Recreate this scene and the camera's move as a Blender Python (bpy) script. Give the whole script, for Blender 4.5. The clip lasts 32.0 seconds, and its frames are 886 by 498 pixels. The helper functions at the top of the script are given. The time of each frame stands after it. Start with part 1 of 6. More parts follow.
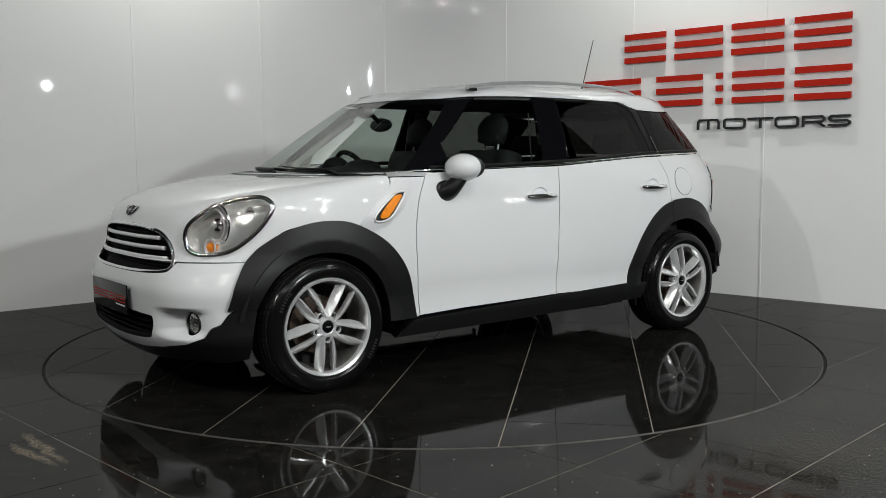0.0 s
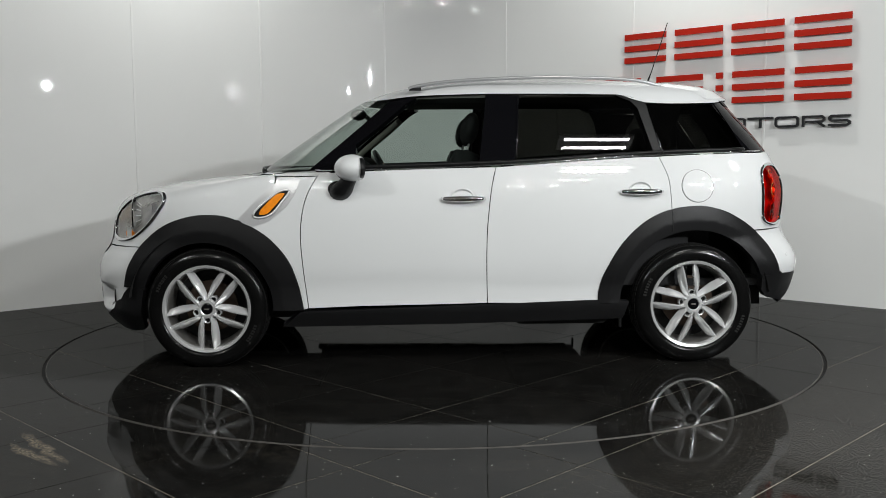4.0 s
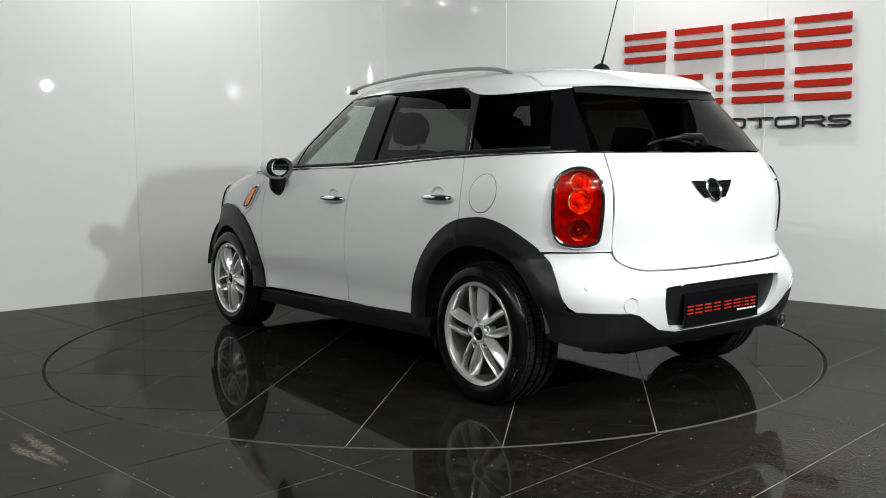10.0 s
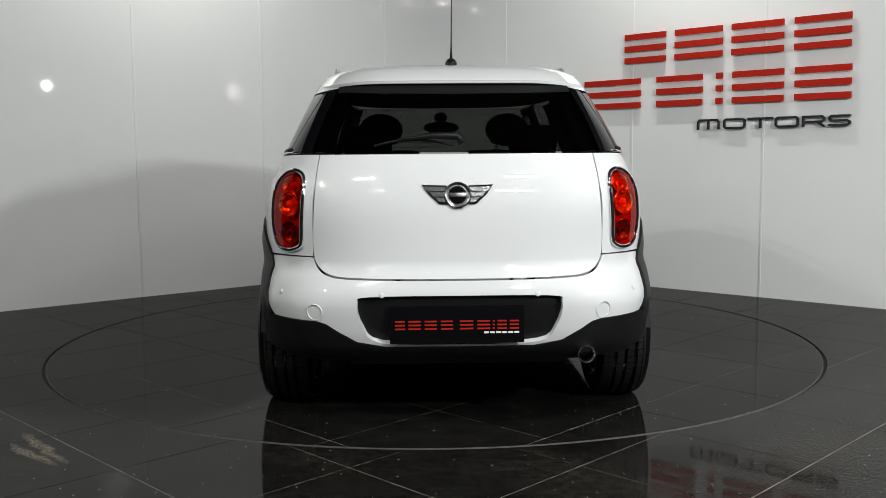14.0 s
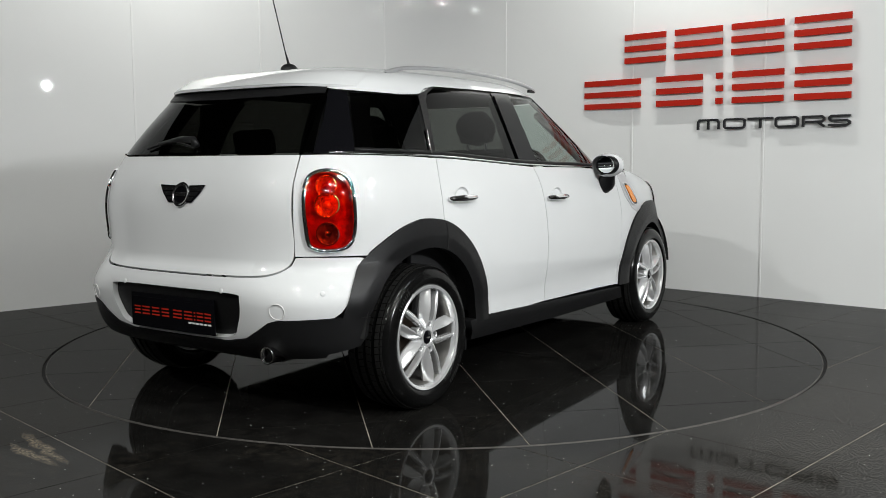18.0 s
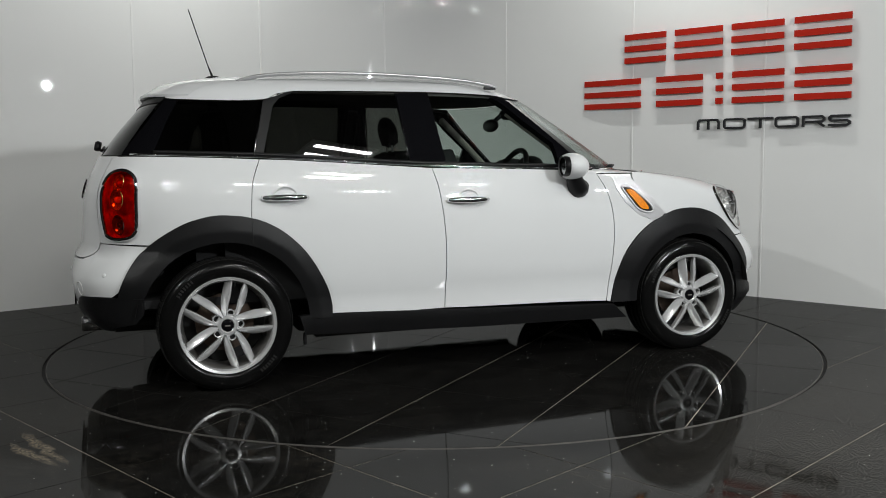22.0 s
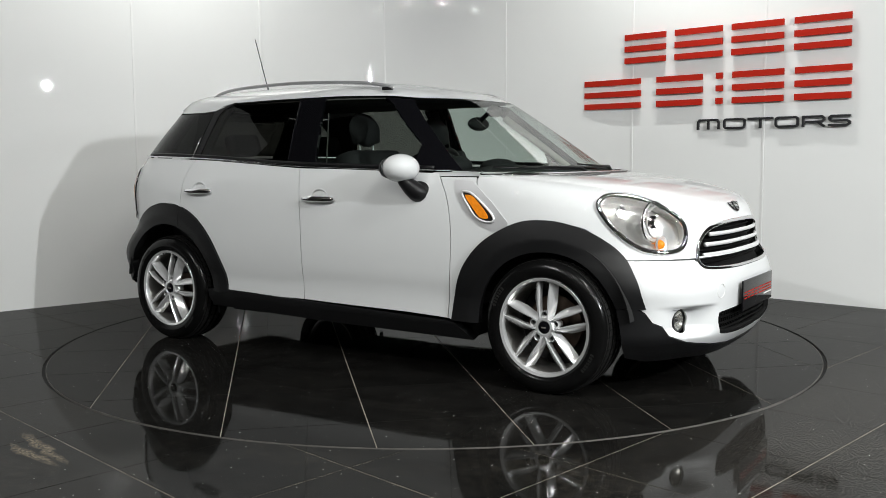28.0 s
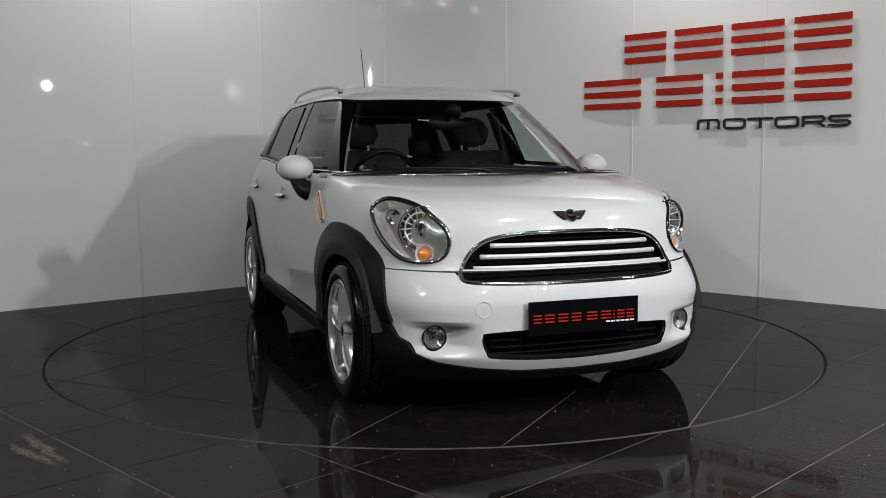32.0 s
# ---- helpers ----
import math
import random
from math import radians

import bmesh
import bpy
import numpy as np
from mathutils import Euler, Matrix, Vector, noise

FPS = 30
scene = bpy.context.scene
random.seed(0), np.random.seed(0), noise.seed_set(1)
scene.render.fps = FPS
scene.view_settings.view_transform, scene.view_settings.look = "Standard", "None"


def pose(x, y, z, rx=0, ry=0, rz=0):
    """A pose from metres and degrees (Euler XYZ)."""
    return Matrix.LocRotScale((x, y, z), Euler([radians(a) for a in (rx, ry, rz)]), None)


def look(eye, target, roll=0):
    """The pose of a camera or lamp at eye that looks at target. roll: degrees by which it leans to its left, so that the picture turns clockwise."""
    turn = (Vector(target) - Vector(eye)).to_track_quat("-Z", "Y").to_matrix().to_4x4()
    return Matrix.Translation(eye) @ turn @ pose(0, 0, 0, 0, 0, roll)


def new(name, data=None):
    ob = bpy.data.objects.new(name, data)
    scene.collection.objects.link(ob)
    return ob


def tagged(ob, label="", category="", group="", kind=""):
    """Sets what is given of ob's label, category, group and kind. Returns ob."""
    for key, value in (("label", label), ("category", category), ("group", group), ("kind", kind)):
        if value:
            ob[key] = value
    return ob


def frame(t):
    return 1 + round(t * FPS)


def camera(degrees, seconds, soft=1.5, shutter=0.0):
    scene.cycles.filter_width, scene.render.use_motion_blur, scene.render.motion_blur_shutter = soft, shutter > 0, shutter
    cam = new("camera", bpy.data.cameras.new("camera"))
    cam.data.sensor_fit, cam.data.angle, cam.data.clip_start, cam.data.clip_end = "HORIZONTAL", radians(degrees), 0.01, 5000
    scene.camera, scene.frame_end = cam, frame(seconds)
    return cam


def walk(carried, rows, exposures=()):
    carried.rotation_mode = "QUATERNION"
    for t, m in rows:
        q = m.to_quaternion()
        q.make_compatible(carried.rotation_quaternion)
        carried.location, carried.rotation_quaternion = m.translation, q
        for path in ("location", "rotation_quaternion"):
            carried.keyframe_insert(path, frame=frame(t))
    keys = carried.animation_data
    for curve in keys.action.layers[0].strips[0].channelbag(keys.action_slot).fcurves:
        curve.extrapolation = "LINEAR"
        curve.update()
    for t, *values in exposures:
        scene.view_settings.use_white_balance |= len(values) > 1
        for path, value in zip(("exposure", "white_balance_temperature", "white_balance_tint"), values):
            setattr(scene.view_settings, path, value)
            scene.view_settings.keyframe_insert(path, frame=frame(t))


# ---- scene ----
# ---------------------------------------------------------------- camera
HFOV = 51.07
cam = camera(HFOV, 32.0, soft=0.75)
EYE = Vector((0.0, -5.686, 1.102))
WAY = Vector((0.00864, 0.99523, -0.09717))
HOLD = look(EYE, EYE + WAY, -0.408)
walk(cam, [(0.0, HOLD), (32.0, HOLD)], [(0.0, 0.26), (2.0, 0.25), (3.0, 0.29), (4.5, 0.45), (6.0, 0.68), (7.0, 0.8), (8.0, 0.89), (9.0, 0.89), (10.0, 0.68), (11.0, 0.32), (12.0, 0.1), (13.0, 0.09), (14.0, 0.37), (15.5, 0.45), (17.0, 0.53), (18.0, 0.53), (19.0, 0.46), (20.0, 0.28), (21.0, 0.22), (22.0, 0.2), (23.0, 0.15), (24.0, 0.42), (25.0, 0.62), (26.5, 0.7), (28.0, 0.74), (29.0, 0.74), (30.0, 0.47), (31.0, 0.15), (32.0, 0.03)])

# the turning plate: its middle is the origin, and it turns evenly
START, SPEED = 216.591, -8.9563
OFFSET = (-0.0752, -0.0539)


def turn(t):
    return Matrix.Rotation(radians(START + SPEED * t), 4, "Z")


# ---------------------------------------------------------------- world and lamps
world = bpy.data.worlds.new("world")
scene.world = world
world.use_nodes = True
world.node_tree.nodes["Background"].inputs[0].default_value = (0.5, 0.5, 0.52, 1)
world.node_tree.nodes["Background"].inputs[1].default_value = 0.02


def area(name, place, target, power, w, h, colour=(1, 1, 1)):
    data = bpy.data.lights.new(name, "AREA")
    data.shape, data.size, data.size_y, data.energy, data.color = "RECTANGLE", w, h, power, colour
    ob = new(name, data)
    ob.matrix_world = look(place, target)
    return ob


FLOOD_R = (4.09, -5.48, 2.70)
FLOOD_L = (-4.4, -4.6, 4.3)
SPOT_R = (4.3, -3.38, 2.30)
area("flood_light_lamp", FLOOD_R, (-1.2, 0.6, 0.9), 126, 0.09, 0.22, (0.955, 0.985, 1.0))
area("flood_light_lamp", FLOOD_L, (1.2, 0.6, 0.9), 62, 0.13, 0.13, (0.98, 0.99, 0.98))
area("spot_light_lamp", SPOT_R, (-1.2, 0.6, 0.9), 13, 0.115, 0.115, (0.93, 0.96, 1.0))
TUBES = [(x, y) for y in (-7.6, -5.4) for x in (-4.4, -1.5, 1.5, 4.4)]
WALL_FILLS = [(-1.75, 1.45, -0.635, 0.772, 25), (1.75, 1.35, 0.671, 0.741, 31)]
TWINS = [(4.75, -2.75, 40, 0.72), (1.75, -3.9, 90, 0.66)]
for x, y in TUBES:
    area("ceiling_tube_lamp", (x, y, 4.30), (x, y + 0.001, 0), {-4.4: 20, -1.5: 32, 1.5: 42, 4.4: 56}[x], 0.95, 0.09, (0.975, 0.985, 0.94))
# added fill lamps out of view, tilted to brighten the wall beside them
for x, y, dx, dy, power in WALL_FILLS:
    area("wall_washer_lamp", (x, y, 4.26), (x + dx * 0.75, y + dy * 0.75, 3.26), power, 0.95, 0.09, (0.975, 0.985, 0.95)).data.spread = radians(116)
for x, y, turned, run in TWINS:
    way = Vector((-math.sin(radians(turned)), math.cos(radians(turned)), 0))
    for d in (-0.11, 0.11):
        place = Vector((x + d * math.cos(radians(turned)), y + d * math.sin(radians(turned)), 4.30))
        area("ceiling_tube_lamp", place, place - Vector((0, 0, 1)) + way * 0.001, 19, 0.07, run, (0.985, 1.0, 0.965)).data.spread = radians(148)


# ---------------------------------------------------------------- materials
def shader(name, colour, rough=0.5, metal=0.0, spec=0.5, coat=0.0, bump=0.0, scale=40.0, vary=0.0, vary_scale=3.0, per_piece=0.0, rough_vary=0.0, emit=0.0):
    m = bpy.data.materials.new(name)
    m.use_nodes = True
    nt = m.node_tree
    b = nt.nodes["Principled BSDF"]
    b.inputs["Base Color"].default_value = (*colour, 1)
    b.inputs["Roughness"].default_value = rough
    b.inputs["Metallic"].default_value = metal
    b.inputs["Specular IOR Level"].default_value = spec
    b.inputs["Coat Weight"].default_value = coat
    b.inputs["Coat Roughness"].default_value = 0.012
    if emit:
        b.inputs["Emission Color"].default_value = (*colour, 1)
        b.inputs["Emission Strength"].default_value = emit
    tc = nt.nodes.new("ShaderNodeTexCoord")
    if vary or per_piece:
        n = nt.nodes.new("ShaderNodeTexNoise")
        n.inputs["Scale"].default_value, n.inputs["Detail"].default_value = vary_scale, 6
        nt.links.new(tc.outputs["Object"], n.inputs["Vector"])
        mr = nt.nodes.new("ShaderNodeMapRange")
        mr.inputs[1].default_value, mr.inputs[2].default_value = 0.3, 0.7
        mr.inputs[3].default_value, mr.inputs[4].default_value = 1 - vary, 1 + vary
        nt.links.new(n.outputs["Fac"], mr.inputs[0])
        last = mr.outputs[0]
        if per_piece:
            oi = nt.nodes.new("ShaderNodeObjectInfo")
            mp = nt.nodes.new("ShaderNodeMapRange")
            mp.inputs[3].default_value, mp.inputs[4].default_value = 1 - per_piece, 1 + per_piece
            nt.links.new(oi.outputs["Random"], mp.inputs[0])
            mu = nt.nodes.new("ShaderNodeMath")
            mu.operation = "MULTIPLY"
            nt.links.new(last, mu.inputs[0])
            nt.links.new(mp.outputs[0], mu.inputs[1])
            last = mu.outputs[0]
        sc = nt.nodes.new("ShaderNodeVectorMath")
        sc.operation = "SCALE"
        sc.inputs[0].default_value = colour
        nt.links.new(last, sc.inputs["Scale"])
        nt.links.new(sc.outputs[0], b.inputs["Base Color"])
    if bump or rough_vary:
        n2 = nt.nodes.new("ShaderNodeTexNoise")
        n2.inputs["Scale"].default_value, n2.inputs["Detail"].default_value = scale, 4
        nt.links.new(tc.outputs["Object"], n2.inputs["Vector"])
        if bump:
            bp = nt.nodes.new("ShaderNodeBump")
            bp.inputs["Strength"].default_value, bp.inputs["Distance"].default_value = bump, 0.002
            nt.links.new(n2.outputs["Fac"], bp.inputs["Height"])
            nt.links.new(bp.outputs[0], b.inputs["Normal"])
        if rough_vary:
            mr2 = nt.nodes.new("ShaderNodeMapRange")
            mr2.inputs[3].default_value, mr2.inputs[4].default_value = max(rough - rough_vary, 0.01), rough + rough_vary
            nt.links.new(n2.outputs["Fac"], mr2.inputs[0])
            nt.links.new(mr2.outputs[0], b.inputs["Roughness"])
    return m


def glass(name, tint, base=0.036, gloss_rough=0.0, edge=1.0):
    m = bpy.data.materials.new(name)
    m.use_nodes = True
    nt = m.node_tree
    nt.nodes.clear()
    out = nt.nodes.new("ShaderNodeOutputMaterial")
    mix = nt.nodes.new("ShaderNodeMixShader")
    lw = nt.nodes.new("ShaderNodeLayerWeight")
    lw.inputs[0].default_value = 0.5
    pw = nt.nodes.new("ShaderNodeMath")
    pw.operation = "POWER"
    pw.inputs[1].default_value = 5.2
    nt.links.new(lw.outputs["Facing"], pw.inputs[0])
    fr = nt.nodes.new("ShaderNodeMapRange")
    fr.inputs[3].default_value, fr.inputs[4].default_value = base, edge
    nt.links.new(pw.outputs[0], fr.inputs[0])
    tr = nt.nodes.new("ShaderNodeBsdfTransparent")
    tr.inputs[0].default_value = (*tint, 1)
    gl = nt.nodes.new("ShaderNodeBsdfGlossy")
    gl.inputs["Roughness"].default_value = gloss_rough
    nt.links.new(fr.outputs[0], mix.inputs[0])
    nt.links.new(tr.outputs[0], mix.inputs[1])
    nt.links.new(gl.outputs[0], mix.inputs[2])
    nt.links.new(mix.outputs[0], out.inputs[0])
    return m


def flecks(m):
    """Pale mineral flecks, sparse and of mixed size, in a polished stone."""
    nt = m.node_tree
    b = nt.nodes["Principled BSDF"]
    base = b.inputs["Base Color"].links[0].from_socket
    tc = nt.nodes.new("ShaderNodeTexCoord")
    vo = nt.nodes.new("ShaderNodeTexVoronoi")
    vo.voronoi_dimensions = "2D"
    vo.inputs["Scale"].default_value = 15.0
    nt.links.new(tc.outputs["Object"], vo.inputs["Vector"])
    sep = nt.nodes.new("ShaderNodeSeparateColor")
    nt.links.new(vo.outputs["Color"], sep.inputs[0])
    size = nt.nodes.new("ShaderNodeMapRange")
    size.inputs[1].default_value, size.inputs[2].default_value = 0.72, 1.0
    size.inputs[3].default_value, size.inputs[4].default_value = 0.006, 0.040
    nt.links.new(sep.outputs[0], size.inputs[0])
    less = nt.nodes.new("ShaderNodeMath")
    less.operation = "LESS_THAN"
    nt.links.new(vo.outputs["Distance"], less.inputs[0])
    nt.links.new(size.outputs[0], less.inputs[1])
    mix = nt.nodes.new("ShaderNodeMix")
    mix.data_type = "RGBA"
    nt.links.new(less.outputs[0], mix.inputs[0])
    nt.links.new(base, mix.inputs[6])
    mix.inputs[7].default_value = (0.85, 0.85, 0.82, 1)
    nt.links.new(mix.outputs[2], b.inputs["Base Color"])


def dust(m, tone):
    """A thin brownish film of dust, in wide patches with fine speckle."""
    nt = m.node_tree
    b = nt.nodes["Principled BSDF"]
    base = b.inputs["Base Color"].links[0].from_socket
    tc = nt.nodes.new("ShaderNodeTexCoord")
    wide, fine = nt.nodes.new("ShaderNodeTexNoise"), nt.nodes.new("ShaderNodeTexNoise")
    wide.inputs["Scale"].default_value, wide.inputs["Detail"].default_value, wide.inputs["Distortion"].default_value = 1.7, 5, 0.8
    fine.inputs["Scale"].default_value, fine.inputs["Detail"].default_value = 26.0, 8
    for n in (wide, fine):
        nt.links.new(tc.outputs["Object"], n.inputs["Vector"])
    cover = nt.nodes.new("ShaderNodeMapRange")
    cover.inputs[1].default_value, cover.inputs[2].default_value, cover.inputs[4].default_value = 0.42, 0.75, 1.0
    nt.links.new(wide.outputs["Fac"], cover.inputs[0])
    grain = nt.nodes.new("ShaderNodeMapRange")
    grain.inputs[1].default_value, grain.inputs[2].default_value, grain.inputs[4].default_value = 0.40, 0.75, 1.0
    nt.links.new(fine.outputs["Fac"], grain.inputs[0])
    mul = nt.nodes.new("ShaderNodeMath")
    mul.operation = "MULTIPLY"
    nt.links.new(cover.outputs[0], mul.inputs[0])
    nt.links.new(grain.outputs[0], mul.inputs[1])
    mix = nt.nodes.new("ShaderNodeMix")
    mix.data_type = "RGBA"
    nt.links.new(mul.outputs[0], mix.inputs[0])
    nt.links.new(base, mix.inputs[6])
    mix.inputs[7].default_value = (*tone, 1)
    nt.links.new(mix.outputs[2], b.inputs["Base Color"])


def speckle_patch(m, a, c, width, tone=(0.20, 0.165, 0.12), grain=60.0, level=0.36):
    """A pale speckled patch in the stone's colour between two places."""
    nt = m.node_tree
    b = nt.nodes["Principled BSDF"]
    base = b.inputs["Base Color"].links[0].from_socket
    tc = nt.nodes.new("ShaderNodeTexCoord")
    A, C = Vector((*a, 0)), Vector((*c, 0))
    mp = nt.nodes.new("ShaderNodeMapping")
    mp.vector_type = "TEXTURE"
    mp.inputs["Location"].default_value = (A + C) / 2
    mp.inputs["Rotation"].default_value = (0, 0, math.atan2(C.y - A.y, C.x - A.x))
    mp.inputs["Scale"].default_value = ((C - A).length * 0.55, width * 2.2, 1)
    warp = nt.nodes.new("ShaderNodeTexNoise")
    warp.inputs["Scale"].default_value, warp.inputs["Detail"].default_value = 11.0, 4
    nt.links.new(tc.outputs["Object"], warp.inputs["Vector"])
    off = nt.nodes.new("ShaderNodeVectorMath")
    off.operation = "MULTIPLY_ADD"
    off.inputs[1].default_value = (0.07, 0.07, 0)
    nt.links.new(warp.outputs["Color"], off.inputs[0])
    nt.links.new(tc.outputs["Object"], off.inputs[2])
    back = nt.nodes.new("ShaderNodeVectorMath")
    back.operation = "ADD"
    back.inputs[1].default_value = (-0.035, -0.035, 0)
    nt.links.new(off.outputs[0], back.inputs[0])
    nt.links.new(back.outputs[0], mp.inputs["Vector"])
    ln = nt.nodes.new("ShaderNodeVectorMath")
    ln.operation = "LENGTH"
    nt.links.new(mp.outputs[0], ln.inputs[0])
    fade = nt.nodes.new("ShaderNodeMapRange")
    fade.inputs[1].default_value, fade.inputs[2].default_value, fade.inputs[3].default_value, fade.inputs[4].default_value = 0.45, 1.0, 1.0, 0.0
    nt.links.new(ln.outputs["Value"], fade.inputs[0])
    speck = nt.nodes.new("ShaderNodeTexNoise")
    speck.inputs["Scale"].default_value, speck.inputs["Detail"].default_value = grain, 6
    nt.links.new(tc.outputs["Object"], speck.inputs["Vector"])
    gr = nt.nodes.new("ShaderNodeMapRange")
    gr.inputs[1].default_value, gr.inputs[2].default_value, gr.inputs[4].default_value = level, level + 0.30, 1.0
    nt.links.new(speck.outputs["Fac"], gr.inputs[0])
    mul = nt.nodes.new("ShaderNodeMath")
    mul.operation = "MULTIPLY"
    nt.links.new(fade.outputs[0], mul.inputs[0])
    nt.links.new(gr.outputs[0], mul.inputs[1])
    mix = nt.nodes.new("ShaderNodeMix")
    mix.data_type = "RGBA"
    nt.links.new(mul.outputs[0], mix.inputs[0])
    nt.links.new(base, mix.inputs[6])
    mix.inputs[7].default_value = (*tone, 1)
    nt.links.new(mix.outputs[2], b.inputs["Base Color"])


def polish(m, base, edge, rough):
    """A clear polished face over a matt stone, with gloss that rises towards grazing sight."""
    nt = m.node_tree
    b = nt.nodes["Principled BSDF"]
    out = nt.nodes["Material Output"]
    lw = nt.nodes.new("ShaderNodeLayerWeight")
    lw.inputs[0].default_value = 0.5
    pw = nt.nodes.new("ShaderNodeMath")
    pw.operation = "POWER"
    pw.inputs[1].default_value = 5.0
    nt.links.new(lw.outputs["Facing"], pw.inputs[0])
    mr = nt.nodes.new("ShaderNodeMapRange")
    mr.inputs[3].default_value, mr.inputs[4].default_value = base, edge
    nt.links.new(pw.outputs[0], mr.inputs[0])
    gl = nt.nodes.new("ShaderNodeBsdfGlossy")
    tc = nt.nodes.new("ShaderNodeTexCoord")
    n = nt.nodes.new("ShaderNodeTexNoise")
    n.inputs["Scale"].default_value, n.inputs["Detail"].default_value = 9.0, 5
    nt.links.new(tc.outputs["Object"], n.inputs["Vector"])
    rr = nt.nodes.new("ShaderNodeMapRange")
    rr.inputs[1].default_value, rr.inputs[2].default_value = 0.35, 0.75
    rr.inputs[3].default_value, rr.inputs[4].default_value = rough, rough * 4.5
    nt.links.new(n.outputs["Fac"], rr.inputs[0])
    nt.links.new(rr.outputs[0], gl.inputs["Roughness"])
    mix = nt.nodes.new("ShaderNodeMixShader")
    nt.links.new(mr.outputs[0], mix.inputs[0])
    nt.links.new(b.outputs[0], mix.inputs[1])
    nt.links.new(gl.outputs[0], mix.inputs[2])
    nt.links.new(mix.outputs[0], out.inputs[0])


PAINT = shader("white_paint", (0.69, 0.70, 0.705), 0.45, spec=0.2, coat=1.0, vary=0.015, vary_scale=2)
TRIM = shader("black_plastic", (0.0075, 0.0075, 0.008), 0.40, spec=0.26, bump=0.25, scale=900, vary=0.12, vary_scale=5)
DARK = shader("dark_underside", (0.008, 0.008, 0.008), 0.8, vary=0.2)
GLOSSBLACK = shader("gloss_black", (0.004, 0.004, 0.005), 0.03, spec=0.2)
CHROME = shader("chrome", (0.82, 0.82, 0.83), 0.07, metal=1.0)
SILVER = shader("silver_lacquer", (0.86, 0.865, 0.87), 0.20, metal=0.64, coat=0.5, vary=0.04, vary_scale=12)
HANDLE = shader("handle_chrome", (0.88, 0.88, 0.89), 0.11, metal=1.0)
SATIN = shader("satin_silver", (0.78, 0.78, 0.79), 0.28, metal=0.25)
RUBBER = shader("rubber", (0.0045, 0.0045, 0.0045), 0.19, spec=0.22, bump=0.10, scale=120, vary=0.15, vary_scale=9)
TREAD = shader("tread_rubber", (0.009, 0.0088, 0.0085), 0.55, spec=0.25, vary=0.2, vary_scale=12)
BARREL = shader("barrel_grey", (0.20, 0.195, 0.185), 0.42, metal=0.7, vary=0.25, vary_scale=14)
DISC = shader("brake_iron", (0.085, 0.062, 0.048), 0.5, metal=0.8, vary=0.3, vary_scale=20)
GLASS = glass("clear_glass", (0.66, 0.72, 0.69))
GLASS_DARK = glass("privacy_glass", (0.125, 0.128, 0.118))
GLASS_REAR = glass("rear_privacy_glass", (0.082, 0.083, 0.076))
LENS = glass("lamp_lens", (0.96, 0.97, 0.97), 0.045)
RED_LENS = glass("red_lens", (0.96, 0.17, 0.055), 0.05, 0.06, 0.35)
RED = shader("red_plate", (0.46, 0.022, 0.008), 0.22, coat=0.6, vary=0.45, vary_scale=30, bump=0.6, scale=60)
WALL = shader("wall_white", (0.80, 0.805, 0.795), 0.028, spec=0.4, bump=0.012, scale=2.5, vary=0.012, vary_scale=1.2)
STRIP = shader("strip_white", (0.8, 0.8, 0.79), 0.3)
TILE = shader("polished_dark_tile", (0.0075, 0.0073, 0.0068), 0.9, spec=0.0, vary=0.35, vary_scale=7, per_piece=0.12, scale=30)
FLOOR_TILE = shader("polished_floor_tile", (0.0075, 0.0073, 0.0068), 0.9, spec=0.0, vary=0.35, vary_scale=7, per_piece=0.12, scale=30)
for stone in (TILE, FLOOR_TILE):
    flecks(stone)
dust(TILE, (0.017, 0.0155, 0.0135))
dust(FLOOR_TILE, (0.034, 0.030, 0.024))
for a, b in (((-1.69, -1.975), (-1.345, -2.385)), ((-1.69, -2.12), (-1.375, -2.41))):
    speckle_patch(FLOOR_TILE, a, b, 0.014, grain=95.0)
# right-side dust speckle, its pale tone also standing in for brighter light there
speckle_patch(FLOOR_TILE, (0.2, -2.55), (1.5, -2.75), 0.16, (0.05, 0.046, 0.04), 150.0, 0.52)
speckle_patch(FLOOR_TILE, (0.9, -3.1), (3.6, -0.6), 0.55, (0.055, 0.051, 0.046), 120.0, 0.40)
for stone in (TILE, FLOOR_TILE):
    polish(stone, 0.034, 0.375, 0.020)
GROUT = shader("grout", (0.30, 0.27, 0.225), 0.8, vary=0.55, vary_scale=4)
STEEL = shader("steel_edge", (0.15, 0.14, 0.13), 0.45, metal=0.3, vary=0.2, vary_scale=20)
SIGN_RED = shader("sign_red", (0.42, 0.015, 0.005), 0.6, spec=0.15, vary=0.06)
SIGN_BLACK = shader("sign_black", (0.012, 0.012, 0.014), 0.35)
TUBE_GLOW = shader("tube_glow", (1.0, 1.0, 1.0), 0.5, emit=70.0)
HALL = shader("hall_grey", (0.025, 0.024, 0.022), 0.8, vary=0.3, vary_scale=0.7)
BEIGE = shader("light_lining", (0.42, 0.40, 0.35), 0.85, bump=0.3, scale=300, vary=0.05)
LINING = shader("headlining_grey", (0.10, 0.098, 0.09), 0.9, bump=0.3, scale=300, vary=0.05)
CLOTH = shader("dark_cloth", (0.010, 0.010, 0.011), 0.8, bump=0.4, scale=400, vary=0.15)
SCUTTLE = shader("scuttle_grey", (0.62, 0.62, 0.63), 0.30, metal=0.4, vary=0.04)
HEATER = shader("heater_brown", (0.03, 0.022, 0.012), 0.6)
AMBER = shader("amber", (0.90, 0.27, 0.012), 0.22, coat=0.6, vary=0.12, vary_scale=60)


